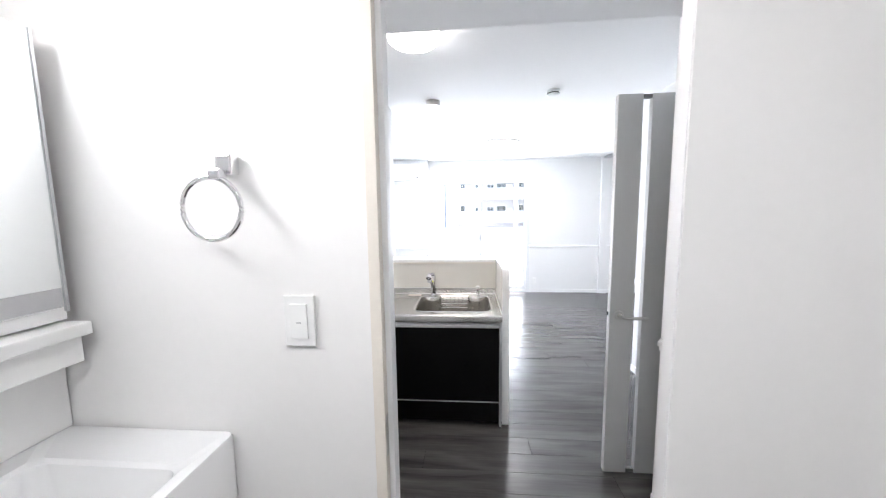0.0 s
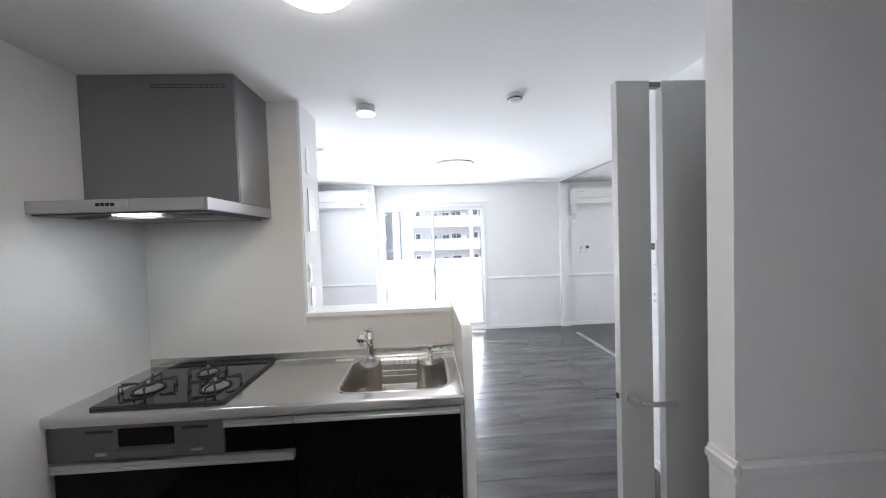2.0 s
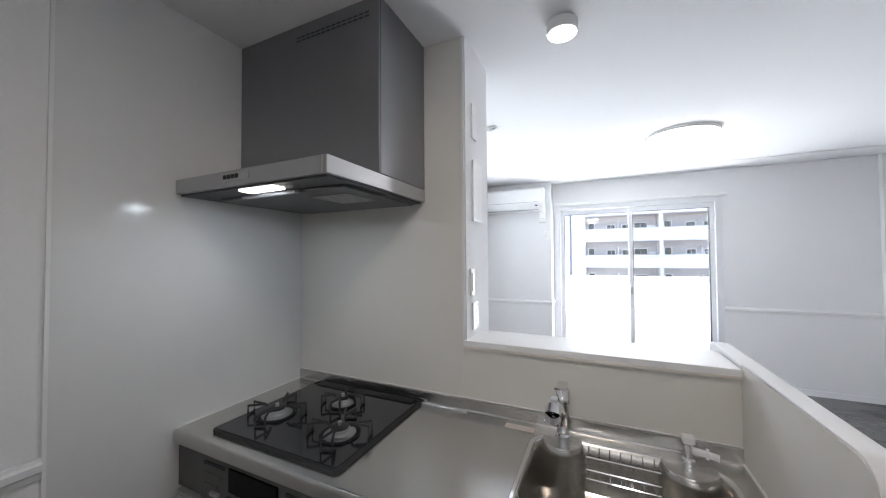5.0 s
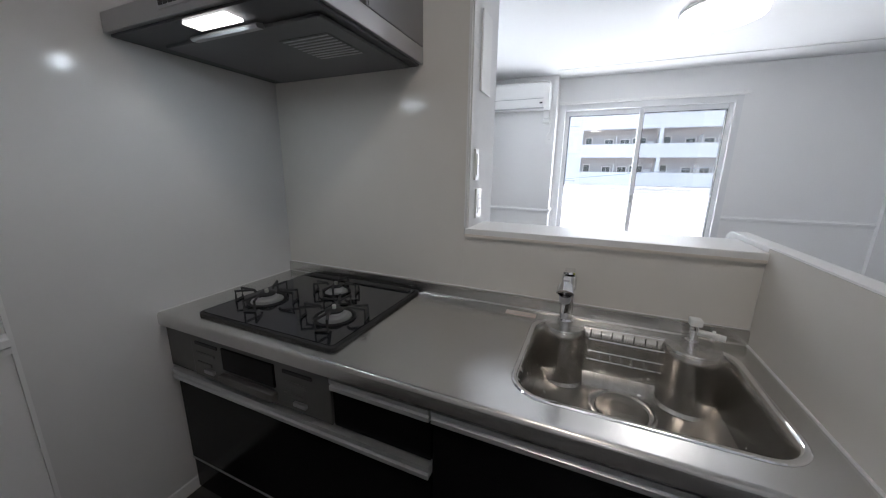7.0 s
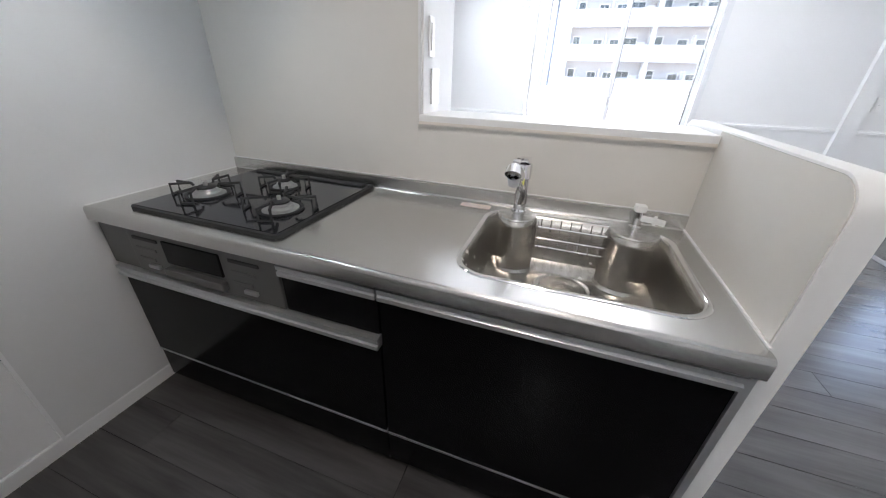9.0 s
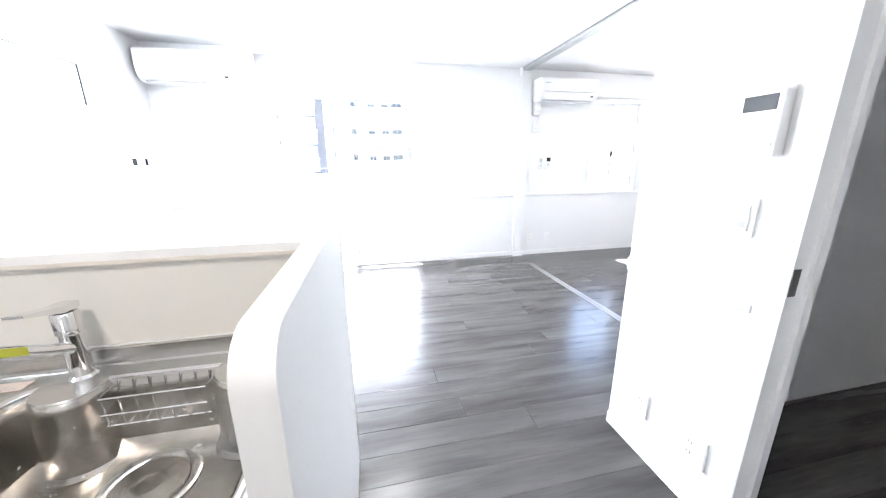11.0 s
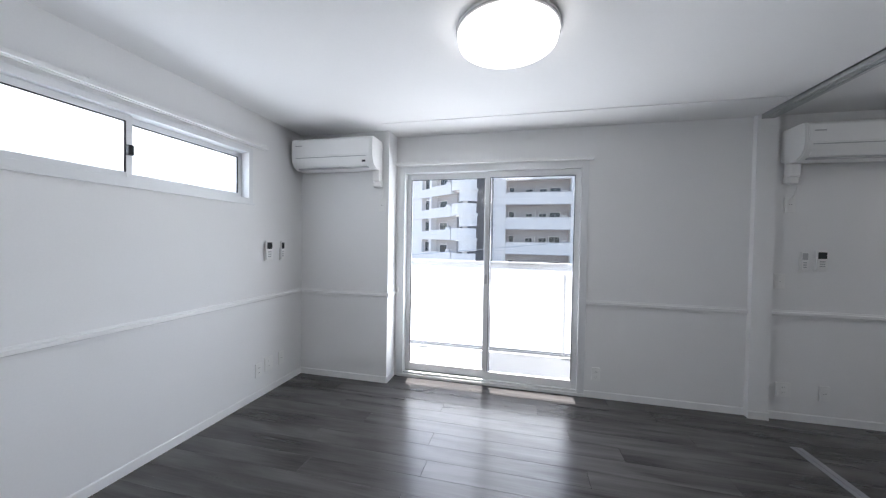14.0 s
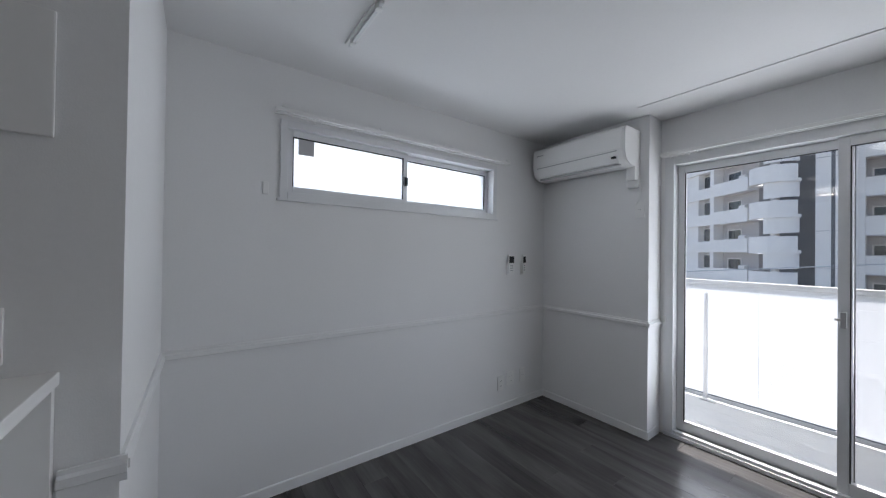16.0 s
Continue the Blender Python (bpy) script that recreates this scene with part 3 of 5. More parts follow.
def base_cabinets():
    # drawer line under the hob
    yf = CY0 + 0.02
    def carcass(name, x0, x1, label):
        t = thing(name, ((x0 + x1) / 2, -0.3, 0.08), label, "cabinet")
        part("body", boxm((x0 + 0.001, yf + 0.022, 0.08, x1 - 0.001, -0.03, 0.60), bevel=0.001), M_BLACK, t)
        return t
    t = carcass("hob_cabinet", 0.03, 1.095, "gloss black drawer cabinet with aluminium handle rails")
    d = part("drawer_front", boxm((0.032, yf, 0.182, 1.093, yf + 0.02, 0.545), bevel=0.002), M_BLACK, t)
    part("handle_rail", prism([(yf - 0.018, 0.548), (yf - 0.018, 0.560), (yf - 0.012, 0.564), (yf - 0.012, 0.572), (yf - 0.018, 0.576), (yf - 0.018, 0.586), (yf, 0.588), (yf + 0.012, 0.586), (yf + 0.012, 0.548)], "x", 0.032, 1.093), M_ALUGREY, t, "ribbed aluminium handle rail")
    part("upper_drawer", boxm((0.785, yf, 0.592, 1.093, yf + 0.02, 0.715), bevel=0.002), M_BLACK, t)
    part("upper_handle", prism([(yf - 0.014, 0.716), (yf - 0.014, 0.728), (yf - 0.008, 0.732), (yf - 0.014, 0.738), (yf - 0.014, 0.750), (yf + 0.02, 0.752), (yf + 0.02, 0.716)], "x", 0.785, 1.093), M_ALUGREY, t, "ribbed aluminium handle rail")
    part("plinth_drawer", boxm((0.032, yf + 0.004, 0.03, 1.093, yf + 0.02, 0.172), bevel=0.002), M_BLACK, t)
    part("plinth_strip", boxm((0.032, yf - 0.001, 0.173, 1.093, yf + 0.015, 0.180)), M_ALUGREY, t, "thin aluminium strip")
    part("filler", boxm((0.008, yf + 0.001, 0.59, 0.155, yf + 0.03, 0.758)), M_GREYPLATE, t, "grey filler panel")
    part("toe_kick", boxm((0.03, yf + 0.05, 0, 1.095, yf + 0.07, 0.08)), M_DARK, t)
    settle(t)
    t = carcass("sink_cabinet", 1.098, 1.888, "gloss black sink cabinet with aluminium handle rail")
    part("drawer_front", boxm((1.099, yf, 0.182, 1.872, yf + 0.02, 0.715), bevel=0.002), M_BLACK, t)
    part("handle_rail", prism([(yf - 0.014, 0.716), (yf - 0.014, 0.728), (yf - 0.008, 0.732), (yf - 0.014, 0.738), (yf - 0.014, 0.750), (yf + 0.02, 0.752), (yf + 0.02, 0.716)], "x", 1.099, 1.872), M_ALUGREY, t, "ribbed aluminium handle rail")
    part("plinth_drawer", boxm((1.099, yf + 0.004, 0.03, 1.872, yf + 0.02, 0.172), bevel=0.002), M_BLACK, t)
    part("plinth_strip", boxm((1.099, yf - 0.001, 0.173, 1.872, yf + 0.015, 0.180)), M_ALUGREY, t, "thin aluminium strip")
    part("side_strip", boxm((1.875, yf - 0.003, 0.0, 1.891, yf + 0.03, 0.757)), M_ALUGREY, t, "aluminium side strip")
    part("toe_kick", boxm((1.098, yf + 0.05, 0, 1.888, yf + 0.07, 0.08)), M_DARK, t)
    settle(t)


base_cabinets()


def grill():
    t = thing("built_in_grill", (0.47, -0.35, 0.6), "grey built-in fish grill front below the hob", "grill")
    yf = CY0 + 0.014
    part("body", boxm((0.158, yf + 0.02, 0.592, 0.782, -0.1, 0.757)), M_DARK, t)
    part("front", boxm((0.158, yf, 0.592, 0.782, yf + 0.02, 0.757), bevel=0.004), M_GREYPLATE, t)
    part("window", boxm((0.325, yf - 0.006, 0.655, 0.565, yf + 0.002, 0.735), bevel=0.003), M_BLACK, t, "dark glass grill window")
    part("door_handle", boxm((0.318, yf - 0.022, 0.612, 0.572, yf + 0.001, 0.642), bevel=0.006), M_GREYPLATE, t, "grey grill handle")
    for x0 in (0.185, 0.60):
        for k in range(3):
            part("control_bar", boxm((x0, yf - 0.004, 0.718 - k * 0.038, x0 + 0.115 - 0.02 * k, yf + 0.001, 0.730 - k * 0.038), bevel=0.002), M_DARK if k == 0 else M_GREYPLATE, t)
    for x in (0.225, 0.64):
        part("knob", boxm((x, yf - 0.010, 0.618, x + 0.05, yf + 0.001, 0.632), bevel=0.003), M_CANOPY, t)
    settle(t)


grill()


def gas_hob():
    t = thing("gas_hob", (0.47, -0.3, CZ), "black glass three-burner gas hob with iron trivets", "gas hob")
    z = CZ + 0.001
    bm = prism(rounded(0.165, -0.566, 0.762, -0.035, 0.018, 4), "z", z, z + 0.012)
    bmesh.ops.bevel(bm, geom=[e for e in bm.edges if all(v.co.z > z + 0.01 for v in e.verts)], offset=0.004, segments=2, affect="EDGES")
    part("glass_plate", bm, M_GLASSTOP, t)
    part("edge_frame", prism(rounded(0.160, -0.574, 0.772, -0.027, 0.022, 4), "z", z - 0.0005, z + 0.0095), M_IRON, t, "dark metal edge")
    part("vent_strip", boxm((0.20, -0.085, z + 0.0125, 0.74, -0.052, z + 0.018), bevel=0.003), M_IRON, t, "black rear vent strip")
    for i in range(16):
        part("vent_slot", boxm((0.215 + i * 0.033, -0.078, z + 0.0185, 0.235 + i * 0.033, -0.060, z + 0.0195)), M_DARK, t)
    for bx, by, s in ((0.290, -0.390, 0.95), (0.470, -0.205, 0.74), (0.632, -0.405, 0.95)):
        zt = z + 0.0122
        b = part("burner", lathe([(0.062 * s, 0), (0.060 * s, 0.005), (0.045 * s, 0.008), (0.040 * s, 0.016), (0.034 * s, 0.018), (0.030 * s, 0.024), (0.012 * s, 0.025)], (bx, by, zt), 36), M_BURNER, t, "dark burner head", smooth=True)
        c = part("burner_cap", lathe([(0.033 * s, 0.0245), (0.033 * s, 0.029), (0.028 * s, 0.032), (0.005, 0.033)], (bx, by, zt), 36), M_IRON, t, "black burner cap", smooth=True)
        part("sensor", cylm((bx, by, zt + 0.03), (bx, by, zt + 0.046), 0.007, seg=12), M_NICKEL, t, "safety sensor pin")
        part("trivet_ring", lathe([(0.076 * s, 0.001), (0.076 * s, 0.006), (0.069 * s, 0.006), (0.069 * s, 0.001)], (bx, by, zt), 36), M_IRON, t, "iron trivet ring")
        for k in range(4):
            a = radians(90 * k + 20)
            ca, sa = math.cos(a), math.sin(a)
            R, q, w = 0.118 * s, 0.045 * s, 0.020
            def at(rr, side, h):
                return (bx + rr * ca - side * sa, by + rr * sa + side * ca, zt + h)
            loop = [at(q, 0, 0.030), at(q + 0.006, 0, 0.040), at(R, -w, 0.040), at(R, -w, 0.004), at(R, w, 0.004), at(R, w, 0.040), at(q + 0.006, 0, 0.0405)]
            part("trivet_arm", tube(loop, 0.0048, 6), M_IRON, t)
    settle(t)


gas_hob()


def range_hood():
    t = thing("range_hood", (0.39, -0.3, 1.7), "silver-grey range hood with lit canopy", "range hood")
    x0, x1 = 0.0065, 0.775
    # chimney box with a rounded front corner
    part("chimney", boxm((x0, -0.36, 1.765, x1, -0.0065, H - 0.002), bevel=0.004), M_HOOD, t)
    part("seam", boxm((x1 + 0.0002, -0.352, 1.77, x1 + 0.0012, -0.349, H - 0.01)), M_HOOD_DARK, t)
    for i in range(14):
        part("vent_slot", boxm((0.36 + i * 0.027, -0.3615, 2.372, 0.38 + i * 0.027, -0.3602, 2.378)), M_HOOD_DARK, t)
        part("vent_slot", boxm((0.36 + i * 0.027, -0.3615, 2.358, 0.38 + i * 0.027, -0.3602, 2.364)), M_HOOD_DARK, t)
    # canopy
    bm = boxm((x0, -0.620, 1.708, x1, -0.0065, 1.764), bevel=0.003)
    part("canopy", bm, M_CANOPY, t, "silver canopy")
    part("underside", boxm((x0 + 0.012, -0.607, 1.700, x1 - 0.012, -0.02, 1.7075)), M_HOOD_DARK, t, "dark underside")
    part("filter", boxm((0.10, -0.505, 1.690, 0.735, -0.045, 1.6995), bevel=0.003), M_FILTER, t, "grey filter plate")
    part("filter_mesh", boxm((0.50, -0.42, 1.6885, 0.68, -0.24, 1.6898)), M_GREYPLATE, t, "perforated filter field")
    for i in range(9):
        part("mesh_bar", boxm((0.505, -0.412 + i * 0.0195, 1.6872, 0.675, -0.405 + i * 0.0195, 1.6884)), M_GREYPL, t)
    part("filter_handle", prism([(-0.530, 1.694), (-0.534, 1.687), (-0.528, 1.682), (-0.510, 1.684), (-0.506, 1.690), (-0.512, 1.699)], "x", 0.27, 0.545), M_CANOPY, t, "curved filter handle")
    part("lamp_cover", boxm((0.345, -0.596, 1.6935, 0.515, -0.545, 1.6998), bevel=0.001), M_LAMP, t, "lit hood lamp")
    part("control_plate", boxm((0.295, -0.6235, 1.726, 0.435, -0.6195, 1.755), bevel=0.001), M_GREYPL, t, "pale switch plate")
    for i in range(4):
        part("button", boxm((0.303 + i * 0.021, -0.626, 1.733, 0.320 + i * 0.021, -0.6232, 1.748), bevel=0.0015), M_DARK, t)
    part("corner_seam", boxm((x1 - 0.018, -0.6215, 1.709, x1 - 0.014, -0.6195, 1.763)), M_STEEL, t, "bright corner seam")
    settle(t)


range_hood()


def faucet():
    t = thing("kitchen_faucet", (1.366, -0.060, CZ), "chrome single-lever kitchen mixer tap", "tap")
    x, y = 1.366, -0.060
    part("base", lathe([(0.028, 0.0005), (0.028, 0.006), (0.024, 0.010), (0.022, 0.012)], (x, y, CZ), 28), M_CHROME, t, smooth=True)
    part("body", lathe([(0.021, 0.010), (0.021, 0.115), (0.025, 0.12), (0.025, 0.165), (0.022, 0.17), (0.008, 0.172)], (x, y, CZ), 28), M_CHROME, t, smooth=True)
    part("lever", prism([(y + 0.022, CZ + 0.173), (y - 0.02, CZ + 0.173), (y - 0.105, CZ + 0.200), (y - 0.107, CZ + 0.207), (y - 0.02, CZ + 0.190), (y + 0.022, CZ + 0.188)], "x", x - 0.017, x + 0.017), M_CHROME, t, "flat chrome lever")
    part("spout", tube([(x, y - 0.012, CZ + 0.085), (x, y - 0.07, CZ + 0.110), (x, y - 0.135, CZ + 0.145), (x, y - 0.20, CZ + 0.176)], 0.0145, 16), M_CHROME, t, smooth=True)
    part("tag", prism([(y - 0.115, CZ + 0.127), (y - 0.185, CZ + 0.160), (y - 0.185, CZ + 0.178), (y - 0.115, CZ + 0.145)], "x", x + 0.0125, x + 0.0155), M_YELLOW, t, "yellow tag on the side of the spout")
    part("spray_head", tube([(x, y - 0.195, CZ + 0.174), (x, y - 0.215, CZ + 0.184), (x, y - 0.285, CZ + 0.208), (x, y - 0.292, CZ + 0.200)], 0.022, 18), M_CHROME, t, "wide chrome spray head", smooth=True)
    part("nozzle", cylm((x, y - 0.262, CZ + 0.190), (x, y - 0.255, CZ + 0.165), 0.017, 0.015, seg=18), M_GREYPL, t, "grey spray nozzle")
    part("switch_button", boxm((x - 0.009, y - 0.262, CZ + 0.2235, x + 0.009, y - 0.232, CZ + 0.2295), bevel=0.002), M_GREYPL, t)
    settle(t)
    t = thing("washer_valve", (1.742, -0.055, CZ), "small chrome valve with white plastic nozzle", "valve")
    part("stem", lathe([(0.020, 0.0005), (0.020, 0.006), (0.013, 0.010), (0.013, 0.055)], (1.742, -0.055, CZ), 20), M_CHROME, t, smooth=True)
    part("handle", boxm((1.725, -0.072, CZ + 0.0555, 1.759, -0.038, CZ + 0.078), bevel=0.006), M_PLASTIC, t, "white knob")
    part("nozzle", tube([(1.753, -0.058, CZ + 0.035), (1.787, -0.066, CZ + 0.035), (1.817, -0.074, CZ + 0.032)], 0.010, 12), M_PLASTIC, t, "white plastic nozzle")
    part("nozzle_collar", tube([(1.785, -0.0655, CZ + 0.035), (1.793, -0.0675, CZ + 0.035)], 0.016, 12), M_PLASTIC, t)
    settle(t)
    s = tagged(part("warning_sticker", boxm((1.155, -0.088, CZ + 0.0006, 1.265, -0.052, CZ + 0.0018)), M_STICKER), "pale pink paper notice strip on the worktop", "notice")
    for i in range(3):
        b = part("print_line", boxm((1.165, -0.080 + i * 0.009, CZ + 0.0019, 1.25 - 0.02 * i, -0.077 + i * 0.008, CZ + 0.0021)), M_GREYPL, s)


faucet()


# ---- plates and switches on walls ----
def wall_plate(name, centre, w, h, normal, label, category, kind="rocker", count=1):
    """A plate of width w and height h on a wall whose outward normal is +x, -x, +y or -y."""
    rot = {"-y": 0, "+x": 90, "+y": 180, "-x": -90}[normal]
    t = thing(name, centre, label, category)
    t.rotation_euler = (0, 0, radians(rot))
    part("plate", boxm((-w / 2, -0.009, -h / 2, w / 2, -0.0005, h / 2), bevel=0.003), M_PLASTIC, t)
    if kind == "rocker":
        n = count
        for i in range(n):
            z0 = -h * 0.36 + i * h * 0.72 / n
            part("rocker", boxm((-w * 0.28, -0.013, z0 + 0.002, w * 0.28, -0.0085, z0 + h * 0.72 / n - 0.002), bevel=0.002), M_PLASTIC, t)
        if n > 1:
            for i in range(n):
                zc = -h * 0.36 + (i + 0.5) * h * 0.72 / n
                part("rocker_mark", boxm((-w * 0.12, -0.0137, zc - 0.009, w * 0.20, -0.0129, zc + 0.009), bevel=0.0003), M_GREYPL, t)
        part("mark", boxm((-0.006, -0.0136, -0.004, 0.006, -0.0128, -0.001)), M_GREYPL, t)
    elif kind == "socket":
        for i in range(count):
            z0 = -h * 0.36 + i * h * 0.72 / count
            part("socket", boxm((-w * 0.27, -0.011, z0 + 0.003, w * 0.27, -0.0085, z0 + h * 0.72 / count - 0.003), bevel=0.0015), M_PLASTIC, t)
            zc = z0 + h * 0.36 / count
            for dx in (-0.007, 0.007):
                part("slot", boxm((dx - 0.0012, -0.0116, zc - 0.004, dx + 0.0012, -0.0108, zc + 0.004)), M_DARK, t)
    return t


wall_plate("light_switch", (1.285, -2.106, 1.26), 0.072, 0.12, "-y", "white washroom light switch beside the doorway", "switch")
wall_plate("light_switch", (0.972, 0.06, 1.345), 0.045, 0.12, "+x", "slim white switch on the kitchen pier", "switch")
wall_plate("wall_socket", (0.972, 0.10, 1.19), 0.07, 0.12, "+x", "white double socket on the kitchen pier", "socket", "socket", 2)
wall_plate("wall_panel", (0.972, 0.14, 1.76), 0.12, 0.28, "+x", "flat white access cover on the pier", "cover", "blank")
wall_plate("wall_panel", (0.972, 0.10, 2.08), 0.06, 0.16, "+x", "small white cover high on the pier", "cover", "blank")
wall_plate("light_switch", (XR, -0.12, 1.125), 0.07, 0.12, "-x", "white two-way light switch below the intercom", "switch", "rocker", 2)
wall_plate("wall_socket", (XR, 0.13, 0.25), 0.07, 0.12, "-x", "white wall socket low on the wall", "socket", "socket", 2)
wall_plate("wall_socket", (XR, -0.11, 0.25), 0.12, 0.12, "-x", "wide white wall socket low on the wall", "socket", "socket", 2)
wall_plate("wall_socket", (0, 2.60, 0.24), 0.07, 0.12, "+x", "white wall socket above the skirting", "socket", "socket", 2)
wall_plate("aerial_socket", (0, 2.72, 0.26), 0.10, 0.12, "+x", "white aerial socket above the skirting", "socket", "socket", 2)
wall_plate("wall_socket", (0, 2.88, 0.26), 0.07, 0.12, "+x", "white wall socket above the skirting", "socket", "socket", 1)
wall_plate("wall_socket", (2.87, YW, 0.215), 0.07, 0.12, "-y", "white wall socket beside the balcony window", "socket", "socket", 2)
wall_plate("wall_socket", (4.26, YW, 0.24), 0.10, 0.12, "-y", "white double wall socket in the bedroom", "socket", "socket", 2)
wall_plate("wall_socket", (4.53, YW, 0.24), 0.07, 0.12, "-y", "white wall socket in the bedroom", "socket", "socket", 1)
wall_plate("light_switch", (4.21, YW, 1.11), 0.07, 0.12, "-y", "white light switch in the bedroom", "switch")
wall_plate("ac_socket", (0.885, YA, 1.72), 0.07, 0.12, "-y", "white socket below the air conditioner", "socket", "socket", 1)
wall_plate("ac_socket", (4.26, YW, 1.72), 0.07, 0.12, "-y", "white socket below the bedroom air conditioner", "socket", "socket", 1)
wall_plate("window_stay_plate", (0, 0.75, 1.72), 0.03, 0.07, "+x", "tiny white cord cleat beside the high window", "cleat", "blank")


def remote(centre, normal, w, h, dark, label):
    rot = {"-y": 0, "+x": 90}[normal]
    t = thing("remote_control", centre, label, "remote control")
    t.rotation_euler = (0, 0, radians(rot))
    part("cradle", boxm((-w / 2 - 0.004, -0.012, -h / 2 - 0.01, w / 2 + 0.004, -0.0005, h * 0.1), bevel=0.003), M_PLASTIC, t)
    part("body", boxm((-w / 2, -0.026, -h / 2, w / 2, -0.0122, h / 2), bevel=0.004), M_PLASTIC, t)
    part("display", boxm((-w * 0.4, -0.0275, h * 0.08, w * 0.4, -0.0255, h * 0.42), bevel=0.001), M_SCREEN if dark else M_GREYPL, t)
    for i in range(3):
        part("button", boxm((-w * 0.25, -0.0275, -h * (0.1 + 0.12 * i), w * 0.25, -0.0255, -h * (0.04 + 0.12 * i)), bevel=0.0008), M_GREYPL, t)


remote((0, 2.70, 1.275), "+x", 0.075, 0.17, True, "white air conditioner remote with dark display")
remote((0, 2.87, 1.275), "+x", 0.042, 0.17, True, "slim white lamp remote in a wall cradle")
remote((4.36, YW, 1.275), "-y", 0.045, 0.15, False, "slim white lamp remote in the bedroom")
remote((4.47, YW, 1.285), "-y", 0.07, 0.15, True, "white remote with dark display in the bedroom")


def intercom():
    t = thing("intercom", (XR, -0.125, 1.40), "white video intercom with a grey screen", "intercom")
    t.rotation_euler = (0, 0, radians(-90))
    part("body", boxm((-0.058, -0.04, -0.095, 0.058, -0.0005, 0.09), bevel=0.006), M_PLASTIC, t)
    part("screen", boxm((-0.044, -0.0415, 0.030, 0.044, -0.0395, 0.072), bevel=0.001), M_SCREEN, t, "grey lcd screen")
    part("talk_bar", boxm((-0.035, -0.0415, 0.002, 0.035, -0.0395, 0.007), bevel=0.001), M_GREYPL, t)
    for i in range(3):
        part("button", boxm((-0.05 + i * 0.042, -0.043, -0.066, -0.034 + i * 0.042, -0.0395, -0.056), bevel=0.001), M_GREYPL, t)
    part("speaker", boxm((-0.02, -0.0408, -0.09, 0.02, -0.0395, -0.084)), M_GREYPL, t)


intercom()


# ---- lamps on the ceilings ----
def ceiling_lamp(x, y, r, h, label, mat):
    t = thing("ceiling_lamp", (x, y, H), label, "ceiling lamp")
    part("base", lathe([(r * 0.96, -0.0005), (r, -0.004), (r, -0.018), (r * 0.97, -0.022)], (0, 0, 0), 64), M_PLASTIC, t, smooth=True)
    part("cover", lathe([(r * 0.965, -0.0185), (r * 0.98, -0.035), (r * 0.95, -h * 0.8), (r * 0.85, -h * 0.93), (r * 0.6, -h), (0.02, -h * 1.01)], (0, 0, 0), 64), mat, t, "glowing round cover", smooth=True)
    part("ring", lathe([(r * 1.005, -0.017), (r * 1.012, -0.020), (r * 1.005, -0.026), (r * 0.985, -0.028)], (0, 0, 0), 64), M_GREYPL, t, "dark thin ring", smooth=True)


ceiling_lamp(1.40, -1.06, 0.135, 0.085, "round white kitchen ceiling lamp, switched on", M_LAMP)
ceiling_lamp(2.11, 1.86, 0.25, 0.09, "large round white living-room ceiling lamp, lit", M_LAMP)
ceiling_lamp(5.62, 2.3, 0.25, 0.09, "large round white bedroom ceiling lamp, lit", M_LAMP)
ceiling_lamp(1.75, -3.3, 0.14, 0.09, "round white washroom ceiling lamp, lit", M_LAMP)


def downlight(x, y):
    t = thing("ceiling_spot", (x, y, H), "small round surface-mounted ceiling light, lit", "ceiling lamp")
    part("housing", lathe([(0.062, -0.0005), (0.062, -0.040), (0.058, -0.044)], (0, 0, 0), 40), M_PLASTIC, t, smooth=True)
    part("cover", lathe([(0.056, -0.0385), (0.056, -0.047), (0.045, -0.050), (0.004, -0.051)], (0, 0, 0), 40), M_LAMPSOFT, t, "glowing cover", smooth=True)


downlight(1.37, 0.10)


def smoke_alarm(x, y):
    t = thing("smoke_alarm", (x, y, H), "white smoke alarm with dark sensor slot", "smoke alarm")
    part("base", lathe([(0.052, -0.0005), (0.052, -0.014), (0.048, -0.018)], (0, 0, 0), 36), M_PLASTIC, t, smooth=True)
    part("dome", lathe([(0.040, -0.0175), (0.044, -0.028), (0.036, -0.042), (0.020, -0.048), (0.004, -0.049)], (0, 0, 0), 36), M_PLASTIC, t, smooth=True)
    part("sensor_slot", lathe([(0.046, -0.021), (0.046, -0.026), (0.040, -0.026), (0.040, -0.021)], (0, 0, 0), 36), M_SCREEN, t, "dark sensor slot")


smoke_alarm(2.33, -0.05)


def laundry_hook():
    t = thing("drying_rail", (0.62, 1.06, H), "slim white drying-pole bracket on the ceiling", "drying rail")
    part("plate", boxm((-0.20, -0.022, -0.012, 0.20, 0.022, -0.0005), bevel=0.003), M_PLASTIC, t)
    part("bar", boxm((-0.19, -0.008, -0.026, 0.19, 0.008, -0.0115), bevel=0.003), M_ALU, t)
    for x in (-0.15, 0.15):
        part("socket", lathe([(0.016, -0.0115), (0.016, -0.032), (0.008, -0.034)], (x, 0, 0), 20), M_PLASTIC, t, smooth=True)


laundry_hook()


